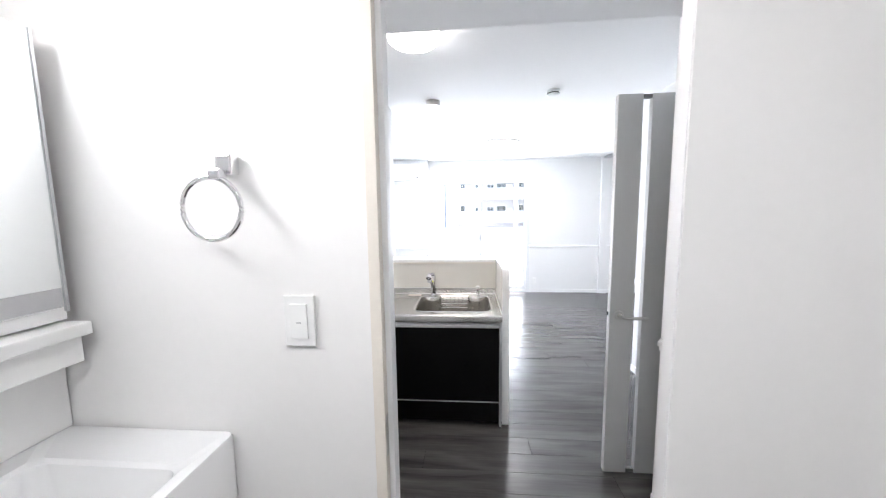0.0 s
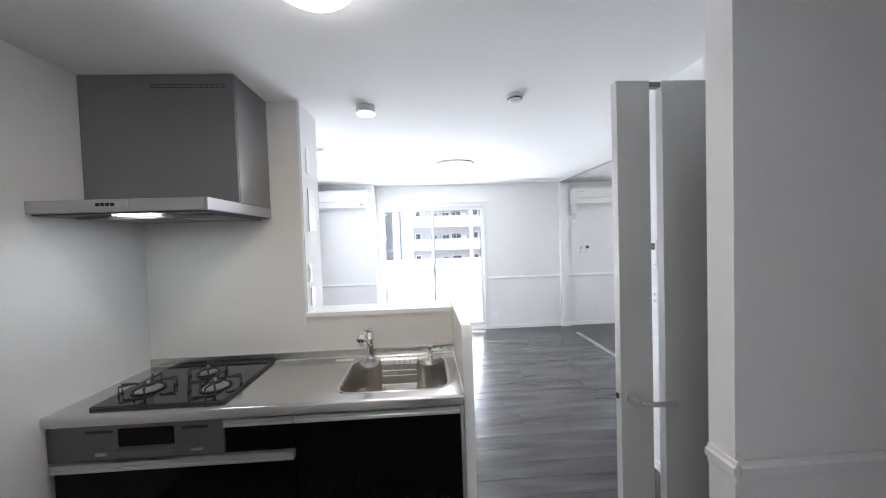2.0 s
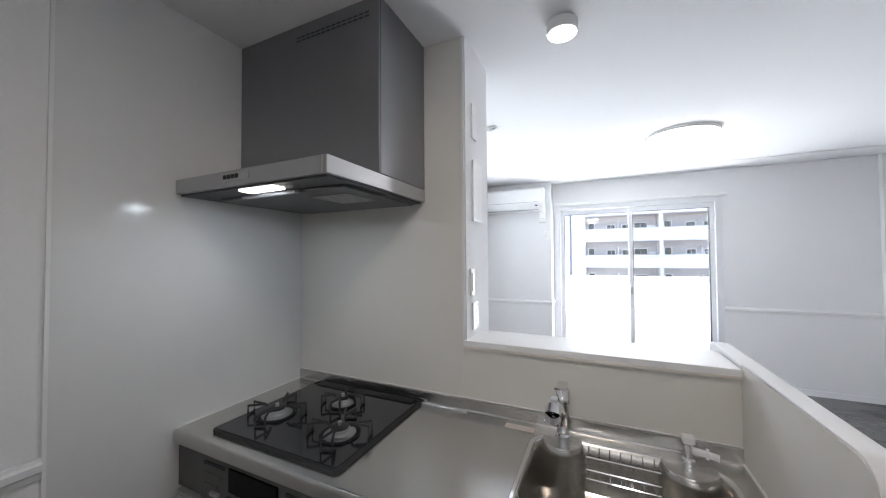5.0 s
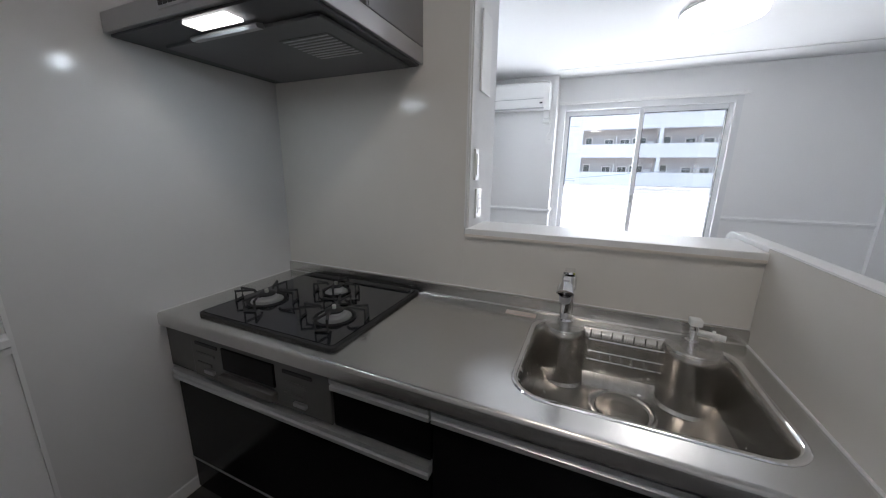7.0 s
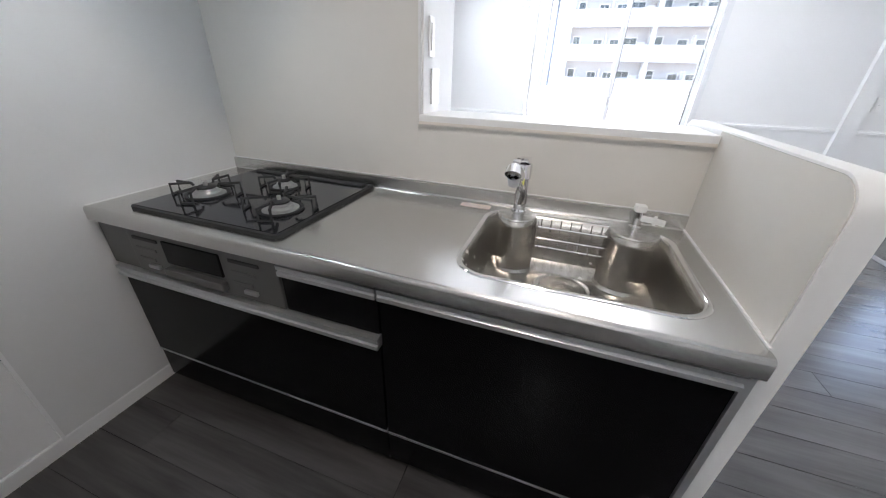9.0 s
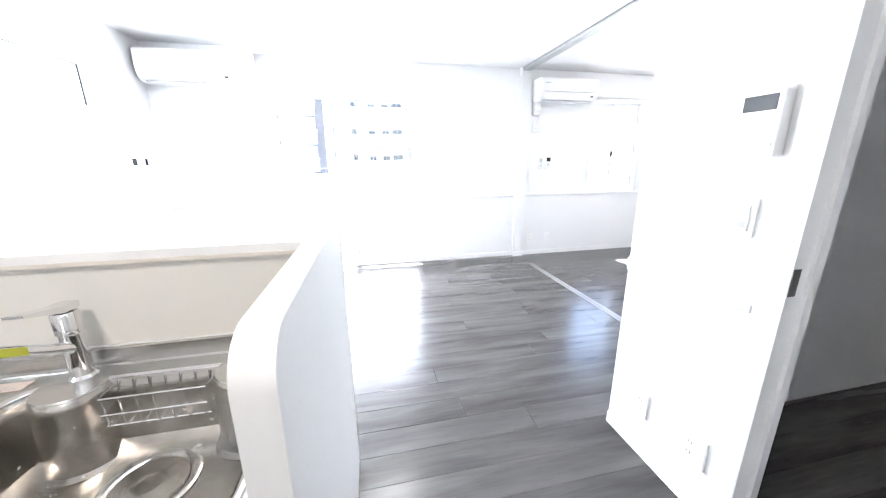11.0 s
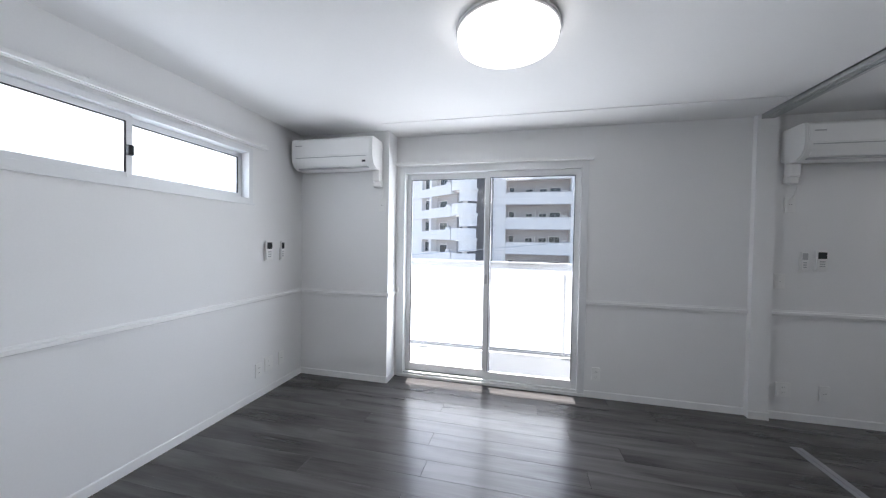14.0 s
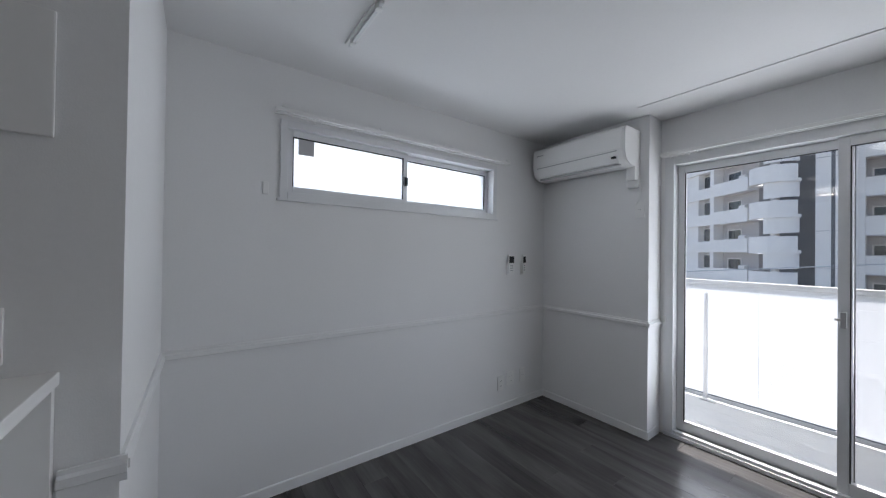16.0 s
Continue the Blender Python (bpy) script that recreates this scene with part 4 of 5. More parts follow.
# ---- air conditioners ----
def air_conditioner(x0, x1, yb, z0, z1, pipe_side, label):
    t = thing("air_conditioner", ((x0 + x1) / 2, yb, z0), label, "air conditioner")
    d = 0.235
    o = [(yb - 0.001, z0 + 0.02), (yb - 0.001, z1), (yb - d + 0.03, z1)]
    for i in range(6):
        a = radians(90 + 90 * i / 5)
        o.append((yb - d + 0.03 + 0.03 * math.cos(a), z1 - 0.03 + 0.03 * math.sin(a)))
    o += [(yb - d - 0.004, z0 + 0.12), (yb - d + 0.006, z0 + 0.07), (yb - d + 0.03, z0 + 0.03), (yb - d + 0.08, z0 + 0.004), (yb - 0.05, z0)]
    part("casing", prism(o, "x", x0 + 0.012, x1 - 0.012), M_PLASTIC, t, smooth=True)
    for xa, xb in ((x0, x0 + 0.0125), (x1 - 0.0125, x1)):
        o2 = [(y + (0.004 if y < yb - 0.1 else 0), z - (0.003 if z > z1 - 0.05 else -0.003)) for y, z in o]
        part("end_cap", prism(o2, "x", xa, xb), M_PLASTIC, t, smooth=True)
    part("front_panel", prism([(yb - d - 0.007, z1 - 0.035), (yb - d - 0.009, z0 + 0.115), (yb - d - 0.002, z0 + 0.115), (yb - d + 0.002, z1 - 0.035)], "x", x0 + 0.02, x1 - 0.02), M_PLASTIC, t)
    part("air_flap", prism([(yb - d - 0.002, z0 + 0.095), (yb - d + 0.028, z0 + 0.022), (yb - d + 0.032, z0 + 0.026), (yb - d + 0.004, z0 + 0.098)], "x", x0 + 0.05, x1 - 0.06), M_PLASTIC, t)
    part("flap_gap", prism([(yb - d - 0.0045, z0 + 0.100), (yb - d - 0.003, z0 + 0.107), (yb - d + 0.004, z0 + 0.107), (yb - d + 0.004, z0 + 0.100)], "x", x0 + 0.05, x1 - 0.06), M_GREYPL, t)
    part("bottom_gap", boxm((x0 + 0.05, yb - d + 0.04, z0 + 0.004, x1 - 0.06, yb - d + 0.07, z0 + 0.016)), M_GREYPL, t)
    part("indicator", boxm((x1 - 0.10, yb - d - 0.003, z0 + 0.05, x1 - 0.07, yb - d + 0.012, z0 + 0.065)), M_SCREEN, t)
    part("logo_bar", boxm((x0 + 0.05, yb - d - 0.0096, z1 - 0.075, x0 + 0.12, yb - d - 0.0075, z1 - 0.066)), M_GREYPL, t)
    px = x1 - 0.035 if pipe_side > 0 else x0 + 0.055
    part("pipe_cover", boxm((px - 0.035, yb - 0.075, z0 - 0.10, px + 0.035, yb - 0.0005, z0 + 0.03), bevel=0.012, seg=3), M_PLASTIC, t, "pipe cover elbow")
    part("pipe_flange", boxm((px - 0.045, yb - 0.05, z0 - 0.15, px + 0.045, yb - 0.0005, z0 - 0.09), bevel=0.018, seg=3), M_PLASTIC, t, "rounded pipe flange")
    part("power_cord", tube([(px + 0.03, yb - 0.02, z0 - 0.05), (px + 0.052, yb - 0.015, z0 - 0.16), (px + 0.04, yb - 0.012, z0 - 0.24), (px + 0.01, yb - 0.012, z0 - 0.28)], 0.004, 8), M_PLASTIC, t)
    settle(t)


air_conditioner(0.05, 0.88, YA, 2.04, 2.325, 1, "white wall-mounted air conditioner above the boxed-out wall")
air_conditioner(4.19, 4.98, YW, 2.03, 2.30, -1, "white wall-mounted air conditioner in the bedroom")
structure("aircon_cable", tube([(0.05, YA - 0.16, 2.06), (0.02, YA - 0.10, 2.12), (0.006, YA - 0.06, 2.22), (0.006, YA - 0.04, 2.33)], 0.004, 6), M_GREYPL, "thin cable beside the air conditioner", "cable")


# ---- windows ----
def put_pane(bm, mat, parent, name="pane"):
    o = part(name, bm, mat, parent)
    o.visible_shadow = False
    return o


def balcony_window():
    t = thing("window_1", ((WX0 + WX1) / 2, YW, 0), "wide white aluminium sliding balcony window", "window", kind="structure")
    y0, y1 = YW - 0.008, YW + 0.12
    # casing
    part("window_frame", boxm((WX0 - 0.05, YW - 0.012, 0.03, WX0 + 0.012, YW + 0.14, WZ1 + 0.05), bevel=0.002), M_ALU, t)
    part("window_frame", boxm((WX1 - 0.012, YW - 0.012, 0.03, WX1 + 0.05, YW + 0.14, WZ1 + 0.05), bevel=0.002), M_ALU, t)
    part("window_frame", boxm((WX0 + 0.0125, YW - 0.012, WZ1 - 0.02, WX1 - 0.0125, YW + 0.14, WZ1 + 0.05), bevel=0.002), M_ALU, t)
    part("window_sill", boxm((WX0 - 0.05, YW - 0.014, 0.0, WX1 + 0.05, YW + 0.19, 0.029), bevel=0.002), M_ALU, t)
    for k, y in enumerate((YW + 0.04, YW + 0.085)):
        part("track", boxm((WX0 + 0.013, y, 0.0295, WX1 - 0.013, y + 0.008, 0.045)), M_ALUGREY, t)
    part("track_bed", boxm((WX0 + 0.013, YW + 0.0, 0.0295, WX1 - 0.013, YW + 0.035, 0.05), bevel=0.002), M_ALU, t)
    mid = 1.865
    def sash(x0, x1, y):
        s = part("sash", boxm((x0, y, 0.048, x0 + 0.045, y + 0.035, WZ1 - 0.022), (x1 - 0.045, y, 0.048, x1, y + 0.035, WZ1 - 0.022), (x0 + 0.0455, y, 0.048, x1 - 0.0455, y + 0.035, 0.12), (x0 + 0.0455, y, WZ1 - 0.077, x1 - 0.0455, y + 0.035, WZ1 - 0.022), bevel=0.0015), M_ALU, t)
        put_pane(boxm((x0 + 0.045, y + 0.014, 0.12, x1 - 0.045, y + 0.020, WZ1 - 0.077)), M_GLASS, t)
        gx = [(x0 + 0.0455, y - 0.0006, 0.1205, x0 + 0.0505, y + 0.01, WZ1 - 0.0775), (x1 - 0.0505, y - 0.0006, 0.1205, x1 - 0.0455, y + 0.01, WZ1 - 0.0775), (x0 + 0.051, y - 0.0006, WZ1 - 0.0825, x1 - 0.051, y + 0.01, WZ1 - 0.0775)]
        part("gasket", boxm(*gx), M_DARK, t)
        return s
    sash(WX0 + 0.013, mid + 0.035, YW + 0.068)
    sash(mid - 0.02, WX1 - 0.013, YW + 0.026)
    part("latch", boxm((mid - 0.010, YW + 0.004, 0.98, mid + 0.015, YW + 0.0255, 1.07), bevel=0.004), M_GREYPL, t, "grey crescent latch")
    part("latch_lever", boxm((mid - 0.030, YW - 0.006, 1.02, mid - 0.004, YW + 0.006, 1.034), bevel=0.003), M_NICKEL, t)
    part("side_stop", boxm((WX0 - 0.055, YW - 0.03, 0.86, WX0 - 0.035, YW - 0.0125, 0.91), bevel=0.004), M_PLASTIC, t)
    x0, x1, y = mid + 0.01, WX1 - 0.02, YW + 0.128
    part("screen_frame", boxm((x0, y, 0.05, x0 + 0.03, y + 0.010, WZ1 - 0.025), (x1 - 0.03, y, 0.05, x1, y + 0.010, WZ1 - 0.025), (x0 + 0.0305, y, 0.05, x1 - 0.0305, y + 0.010, 0.08), (x0 + 0.0305, y, WZ1 - 0.055, x1 - 0.0305, y + 0.010, WZ1 - 0.025)), M_GREYPLATE, t, "dark insect screen frame")
    put_pane(boxm((x0 + 0.03, y + 0.004, 0.08, x1 - 0.03, y + 0.0055, WZ1 - 0.055)), M_MESH, t, "screen_mesh")
    settle(t)


balcony_window()


def curtain_rail(axis, lo, hi, face, sign, z):
    t = thing("curtain_rail", ((lo + hi) / 2, face, z) if axis == "x" else (face, (lo + hi) / 2, z), "white double curtain rail above the window", "curtain rail")
    def bar(o0, o1, za, zb):
        a, b = face + sign * o0, face + sign * o1
        a, b = min(a, b), max(a, b)
        return boxm((lo, a, za, hi, b, zb), bevel=0.003) if axis == "x" else boxm((a, lo, za, b, hi, zb), bevel=0.003)
    part("rail", bar(0.025, 0.043, z - 0.012, z + 0.012), M_PLASTIC, t)
    part("rail", bar(0.062, 0.080, z - 0.012, z + 0.012), M_PLASTIC, t)
    n = max(2, round((hi - lo) / 0.6) + 1)
    for i in range(n):
        c = lo + 0.04 + (hi - lo - 0.08) * i / (n - 1)
        a, b = sorted((face + sign * 0.0005, face + sign * 0.082))
        part("bracket", boxm((c - 0.012, a, z + 0.0125, c + 0.012, b, z + 0.020), bevel=0.001) if axis == "x" else boxm((a, c - 0.012, z + 0.0125, b, c + 0.012, z + 0.020), bevel=0.001), M_PLASTIC, t)
    for i in range(12):
        c = (lo + 0.03 + i * 0.02)
        o = face + sign * (0.034 if i % 2 else 0.071)
        part("glider", boxm((c, o - 0.004, z - 0.024, c + 0.008, o + 0.004, z - 0.0125)) if axis == "x" else boxm((o - 0.004, c, z - 0.024, o + 0.004, c + 0.008, z - 0.0125)), M_PLASTIC, t)
    settle(t)


curtain_rail("x", 0.965, 2.80, YW, -1, 2.140)
curtain_rail("y", 0.785, 2.62, 0, 1, 2.150)
curtain_rail("x", 5.0, 6.0, YW, -1, 2.135)


def high_window():
    t = thing("window_2", (0, (HY0 + HY1) / 2, HZ0), "long high white sliding window with frosted glass", "window", kind="structure")
    w = 0.03
    for b in ((-0.14, HY0 - w, HZ0 - w, 0.012, HY0 + 0.01, HZ1 + w), (-0.14, HY1 - 0.01, HZ0 - w, 0.012, HY1 + w, HZ1 + w), (-0.14, HY0 + 0.0105, HZ1 - 0.01, 0.012, HY1 - 0.0105, HZ1 + w), (-0.14, HY0 + 0.0105, HZ0 - w, 0.012, HY1 - 0.0105, HZ0 + 0.01)):
        part("window_frame", boxm(b, bevel=0.002), M_ALU, t)
    part("window_sill", boxm((-0.0, HY0 - w - 0.015, HZ0 - w - 0.014, 0.022, HY1 + w + 0.015, HZ0 - w - 0.0005), bevel=0.002), M_ALU, t)
    mid = 1.64
    for a, b, x in ((HY0 + 0.0105, mid + 0.02, -0.055), (mid - 0.02, HY1 - 0.0105, -0.095)):
        part("sash", boxm((x, a, HZ0 + 0.0105, x + 0.03, a + 0.032, HZ1 - 0.0105), (x, b - 0.032, HZ0 + 0.0105, x + 0.03, b, HZ1 - 0.0105), (x, a + 0.0325, HZ0 + 0.0105, x + 0.03, b - 0.0325, HZ0 + 0.048), (x, a + 0.0325, HZ1 - 0.048, x + 0.03, b - 0.0325, HZ1 - 0.0105), bevel=0.0015), M_ALU, t)
        put_pane(boxm((x + 0.012, a + 0.032, HZ0 + 0.048, x + 0.018, b - 0.032, HZ1 - 0.048)), M_OPAL, t)
        part("gasket", boxm((x + 0.019, a + 0.0325, HZ0 + 0.0485, x + 0.0305, a + 0.0375, HZ1 - 0.0485), (x + 0.019, b - 0.0375, HZ0 + 0.0485, x + 0.0305, b - 0.0325, HZ1 - 0.0485), (x + 0.019, a + 0.038, HZ1 - 0.0535, x + 0.0305, b - 0.038, HZ1 - 0.0485)), M_DARK, t)
    part("latch", boxm((-0.024, mid - 0.016, 1.845, -0.002, mid + 0.014, 1.905), bevel=0.004), M_SCREEN, t, "dark crescent latch")
    part("label", boxm((-0.036, HY0 + 0.075, 1.945, -0.0355, HY0 + 0.165, 2.045)), M_GREYPL, t, "grey sticker in the glass corner")
    settle(t)


high_window()


def bedroom_window():
    t = thing("window_3", ((BX0 + BX1) / 2, YW, BZ0), "white aluminium bedroom window with outside safety bars", "window", kind="structure")
    w = 0.035
    for b in ((BX0 - w, YW - 0.012, BZ0 - 0.01, BX0 + 0.01, YW + 0.14, BZ1 + w), (BX1 - 0.01, YW - 0.012, BZ0 - 0.01, BX1 + w, YW + 0.14, BZ1 + w), (BX0 + 0.0105, YW - 0.012, BZ1 - 0.01, BX1 - 0.0105, YW + 0.14, BZ1 + w), (BX0 + 0.0105, YW - 0.012, BZ0 - 0.01, BX1 - 0.0105, YW + 0.14, BZ0 + 0.015)):
        part("window_frame", boxm(b, bevel=0.002), M_ALU, t)
    mid = (BX0 + BX1) / 2 - 0.02
    for a, b, y in ((BX0 + 0.0105, mid + 0.02, YW + 0.07), (mid - 0.02, BX1 - 0.0105, YW + 0.03)):
        part("sash", boxm((a, y, BZ0 + 0.016, a + 0.032, y + 0.03, BZ1 - 0.0105), (b - 0.032, y, BZ0 + 0.016, b, y + 0.03, BZ1 - 0.0105), (a + 0.0325, y, BZ0 + 0.016, b - 0.0325, y + 0.03, BZ0 + 0.05), (a + 0.0325, y, BZ1 - 0.048, b - 0.0325, y + 0.03, BZ1 - 0.0105), bevel=0.0015), M_ALU, t)
        put_pane(boxm((a + 0.032, y + 0.012, BZ0 + 0.05, b - 0.032, y + 0.018, BZ1 - 0.048)), M_GLASS, t)
        part("gasket", boxm((a + 0.0325, y - 0.0006, BZ0 + 0.0505, a + 0.0375, y + 0.01, BZ1 - 0.0485), (b - 0.0375, y - 0.0006, BZ0 + 0.0505, b - 0.0325, y + 0.01, BZ1 - 0.0485)), M_DARK, t)
    part("latch", boxm((mid - 0.012, YW + 0.008, 1.36, mid + 0.012, YW + 0.0295, 1.43), bevel=0.004), M_SCREEN, t, "dark crescent latch")
    for z in (1.02, 1.13):
        part("safety_bar", tube([(BX0 + 0.01, YW + 0.17, z), (BX1 - 0.01, YW + 0.17, z)], 0.010, 10), M_HOOD_DARK, t, "outside safety bar")
    for x in (BX0 + 0.01, BX1 - 0.012):
        part("bar_bracket", boxm((x - 0.004, YW + 0.141, 1.0, x + 0.006, YW + 0.165, 1.15)), M_ALUGREY, t)
    settle(t)


bedroom_window()


# ---- sliding partition between living room and bedroom ----
structure("partition_head_rail", boxm((XP - 0.045, 0.316, H - 0.035, XP - 0.018, YW - 0.051, H - 0.0005), (XP - 0.012, 0.316, H - 0.035, XP + 0.012, YW - 0.051, H - 0.0005), (XP + 0.018, 0.316, H - 0.035, XP + 0.045, YW - 0.051, H - 0.0005), (XP - 0.045, 0.316, H - 0.012, XP + 0.045, YW - 0.051, H - 0.001), bevel=0.001), M_ALUGREY, "triple aluminium ceiling track of the sliding partition", "track")
structure("partition_floor_track", boxm((XP - 0.035, 0.316, 0.0005, XP + 0.035, 2.95, 0.004), (XP - 0.004, 0.316, 0.0042, XP + 0.004, 2.95, 0.006)), M_TRACK, "flat grey floor strip of the sliding partition", "track")


def partition_panel(x, y0, y1):
    t = thing("sliding_panel", (x, (y0 + y1) / 2, 0), "sliding partition panel of milky acrylic in an aluminium frame", "partition", "stacked partition panels")
    z0, z1 = 0.008, H - 0.036
    hw = 0.011
    part("stile", boxm((x - hw, y0, z0, x + hw, y0 + 0.035, z1), bevel=0.002), M_ALUGREY, t)
    part("stile", boxm((x - hw, y1 - 0.035, z0, x + hw, y1, z1), bevel=0.002), M_ALUGREY, t)
    zs = (z0 + 0.012, 0.64, 1.25, 1.86, z1 - 0.012)
    for z in zs:
        part("rail", boxm((x - hw + 0.001, y0 + 0.0355, z - 0.012, x + hw - 0.001, y1 - 0.0355, z + 0.012), bevel=0.002), M_ALU, t)
    for i, (a, b) in enumerate(zip(zs, zs[1:])):
        # same acrylic throughout: end panes coloured as lit, middle ones as shaded
        part("pane", boxm((x - 0.003, y0 + 0.0355, a + 0.0125, x + 0.003, y1 - 0.0355, b - 0.0125)), M_FROST if i in (0, 3) else M_ACRYL_SHADED, t, "milky acrylic pane")
    settle(t)


for k, x in enumerate((XP - 0.03, XP, XP + 0.03)):
    partition_panel(x, 0.325 + 0.004 * k, 1.130 + 0.004 * k)


# ---- hall doorway and open door ----
def door_frame():
    t = thing("door_frame", (XR, -0.6, 0), "white door frame of the hall doorway", "door frame", kind="structure")
    for y0, y1 in ((-0.28, -0.205), (-1.065, -0.99)):
        ya, yb = y0, y1
        part("jamb", boxm((XR - 0.014, ya, 0, XR + 0.090, yb, 2.10), bevel=0.002), M_TRIM, t)
    part("stop", boxm((XR + 0.045, -0.293, 0, XR + 0.075, -0.2805, 2.09), bevel=0.001), M_TRIM, t)
    part("head", boxm((XR - 0.014, -1.065, 2.101, XR + 0.090, -0.205, 2.14), bevel=0.002), M_TRIM, t)
    part("strike_plate", boxm((XR - 0.0125, -0.2825, 0.925, XR + 0.014, -0.2802, 1.005), bevel=0.0008), M_GREYPLATE, t, "dark metal strike plate")
    settle(t)


door_frame()


def open_door():
    t = thing("door_1", (XR - 0.02, -0.965, 0), "light grey door with a narrow glass slit, standing open", "door", kind="structure")
    x0, x1, y0, y1, z0, z1 = 2.433, XR - 0.016, -0.99, -0.955, 0.008, 2.085
    g0, g1 = 2.555, 2.602
    part("leaf_board", boxm((x0, y0, z0, g0, y1, z1), bevel=0.0015), M_DOOR, t)
    part("leaf_board", boxm((g1, y0, z0, x1, y1, z1), bevel=0.0015), M_DOOR, t)
    part("bridge", boxm((g0 + 0.0005, y0 + 0.006, z1 - 0.02, g1 - 0.0005, y1 - 0.006, z1 - 0.002)), M_GREYPLATE, t, "dark metal bridge")
    part("bridge", boxm((g0 + 0.0005, y0 + 0.006, z0 + 0.002, g1 - 0.0005, y1 - 0.006, z0 + 0.02)), M_GREYPLATE, t, "dark metal bridge")
    o = part("pane", boxm((g0 + 0.0005, y0 + 0.014, z0 + 0.0205, g1 - 0.0005, y0 + 0.019, z1 - 0.0205)), M_SLIT, t, "narrow clear glass slit")
    o.visible_shadow = False
    h = part("door_handle", lathe([(0.024, 0), (0.024, 0.006), (0.021, 0.009), (0.010, 0.010), (0.010, 0.045)], (0, 0, 0), 28), M_NICKEL, t, "satin nickel lever handle", smooth=True)
    h.data.transform(Matrix.Translation((2.480, y0 - 0.0002, 0.935)) @ Matrix.Rotation(radians(90), 4, "X"))
    part("lever", tube([(2.480, y0 - 0.045, 0.935), (2.492, y0 - 0.052, 0.934), (2.53, y0 - 0.054, 0.932), (2.605, y0 - 0.052, 0.930)], 0.009, 14), M_NICKEL, t, "satin nickel lever", smooth=True)
    part("latch_plate", boxm((x0 - 0.0012, y0 + 0.008, 0.88, x0 - 0.0002, y1 - 0.008, 1.0)), M_NICKEL, t)
    part("latch_bolt", boxm((x0 - 0.009, y0 + 0.012, 0.928, x0 - 0.0013, y1 - 0.012, 0.948), bevel=0.002), M_SCREEN, t)
    for z in (0.25, 1.05, 1.85):
        part("hinge", cylm((x1 + 0.004, y1 + 0.003, z), (x1 + 0.004, y1 + 0.003, z + 0.09), 0.006, seg=12), M_NICKEL, t)
    settle(t)


open_door()

# ---- washroom ----
def washroom_door_frame():
    t = thing("door_frame", (1.85, -2.04, 0), "white washroom door frame with pale wood edge", "door frame", kind="structure")
    part("jamb", boxm((1.4505, -2.115, 0, 1.476, -2.085, 2.089), bevel=0.002), M_EDGE, t)
    part("groove", boxm((1.4505, -2.0845, 0, 1.470, -2.072, 2.089)), M_JAMB, t, "pale wood groove")
    part("jamb", boxm((1.4505, -2.0715, 0, 1.486, -2.025, 2.089), bevel=0.002), M_TRIM, t)
    part("jamb", boxm((2.135, -2.115, 0, 2.1645, -2.075, 2.089), bevel=0.002), M_TRIM, t)
    part("jamb", boxm((2.128, -2.0745, 0, 2.1645, -2.025, 2.089), bevel=0.002), M_TRIM, t)
    part("head", boxm((1.4765, -2.114, 2.062, 2.1345, -2.0755, 2.0885), bevel=0.002), M_TRIM, t)
    part("head", boxm((1.4865, -2.0745, 2.060, 2.1275, -2.025, 2.0885), bevel=0.002), M_TRIM, t)
    part("strike_plate", boxm((1.4762, -2.110, 0.93, 1.4772, -2.090, 1.03)), M_NICKEL, t, "grey metal strike plate")
    settle(t)


washroom_door_frame()


def washroom_door():
    t = thing("door_2", (2.5, -2.12, 0), "plain glossy white sliding washroom door, slid open", "door", kind="structure")
    part("leaf", boxm((2.088, -2.138, 0.012, 2.93, -2.1085, 2.075), bevel=0.002), M_WASH, t)
    part("edge_strip", boxm((2.0860, -2.136, 0.014, 2.0878, -2.1105, 2.073)), M_TRIM, t, "white edge strip")
    part("hanger_rail", boxm((1.40, -2.134, 2.078, 2.95, -2.1065, 2.115), bevel=0.002), M_ALU, t, "white top rail")
    part("floor_guide", boxm((2.10, -2.132, 0.0, 2.16, -2.114, 0.011)), M_ALUGREY, t)
    settle(t)


washroom_door()


def towel_ring():
    t = thing("towel_ring", (1.145, -2.106, 1.60), "chrome towel ring on a white wall", "towel ring")
    part("mount", boxm((1.128, -2.135, 1.590, 1.166, -2.1065, 1.635), bevel=0.006), M_CHROME, t)
    part("clasp", boxm((1.130, -2.160, 1.578, 1.156, -2.1355, 1.600), bevel=0.004), M_CHROME, t)
    R = 0.066
    pts = [(1.126 + R * math.sin(2 * math.pi * i / 48), -2.150, 1.583 - R + R * math.cos(2 * math.pi * i / 48)) for i in range(49)]
    part("ring", tube(pts, 0.006, 10), M_CHROME, t, smooth=True)
    settle(t)


towel_ring()


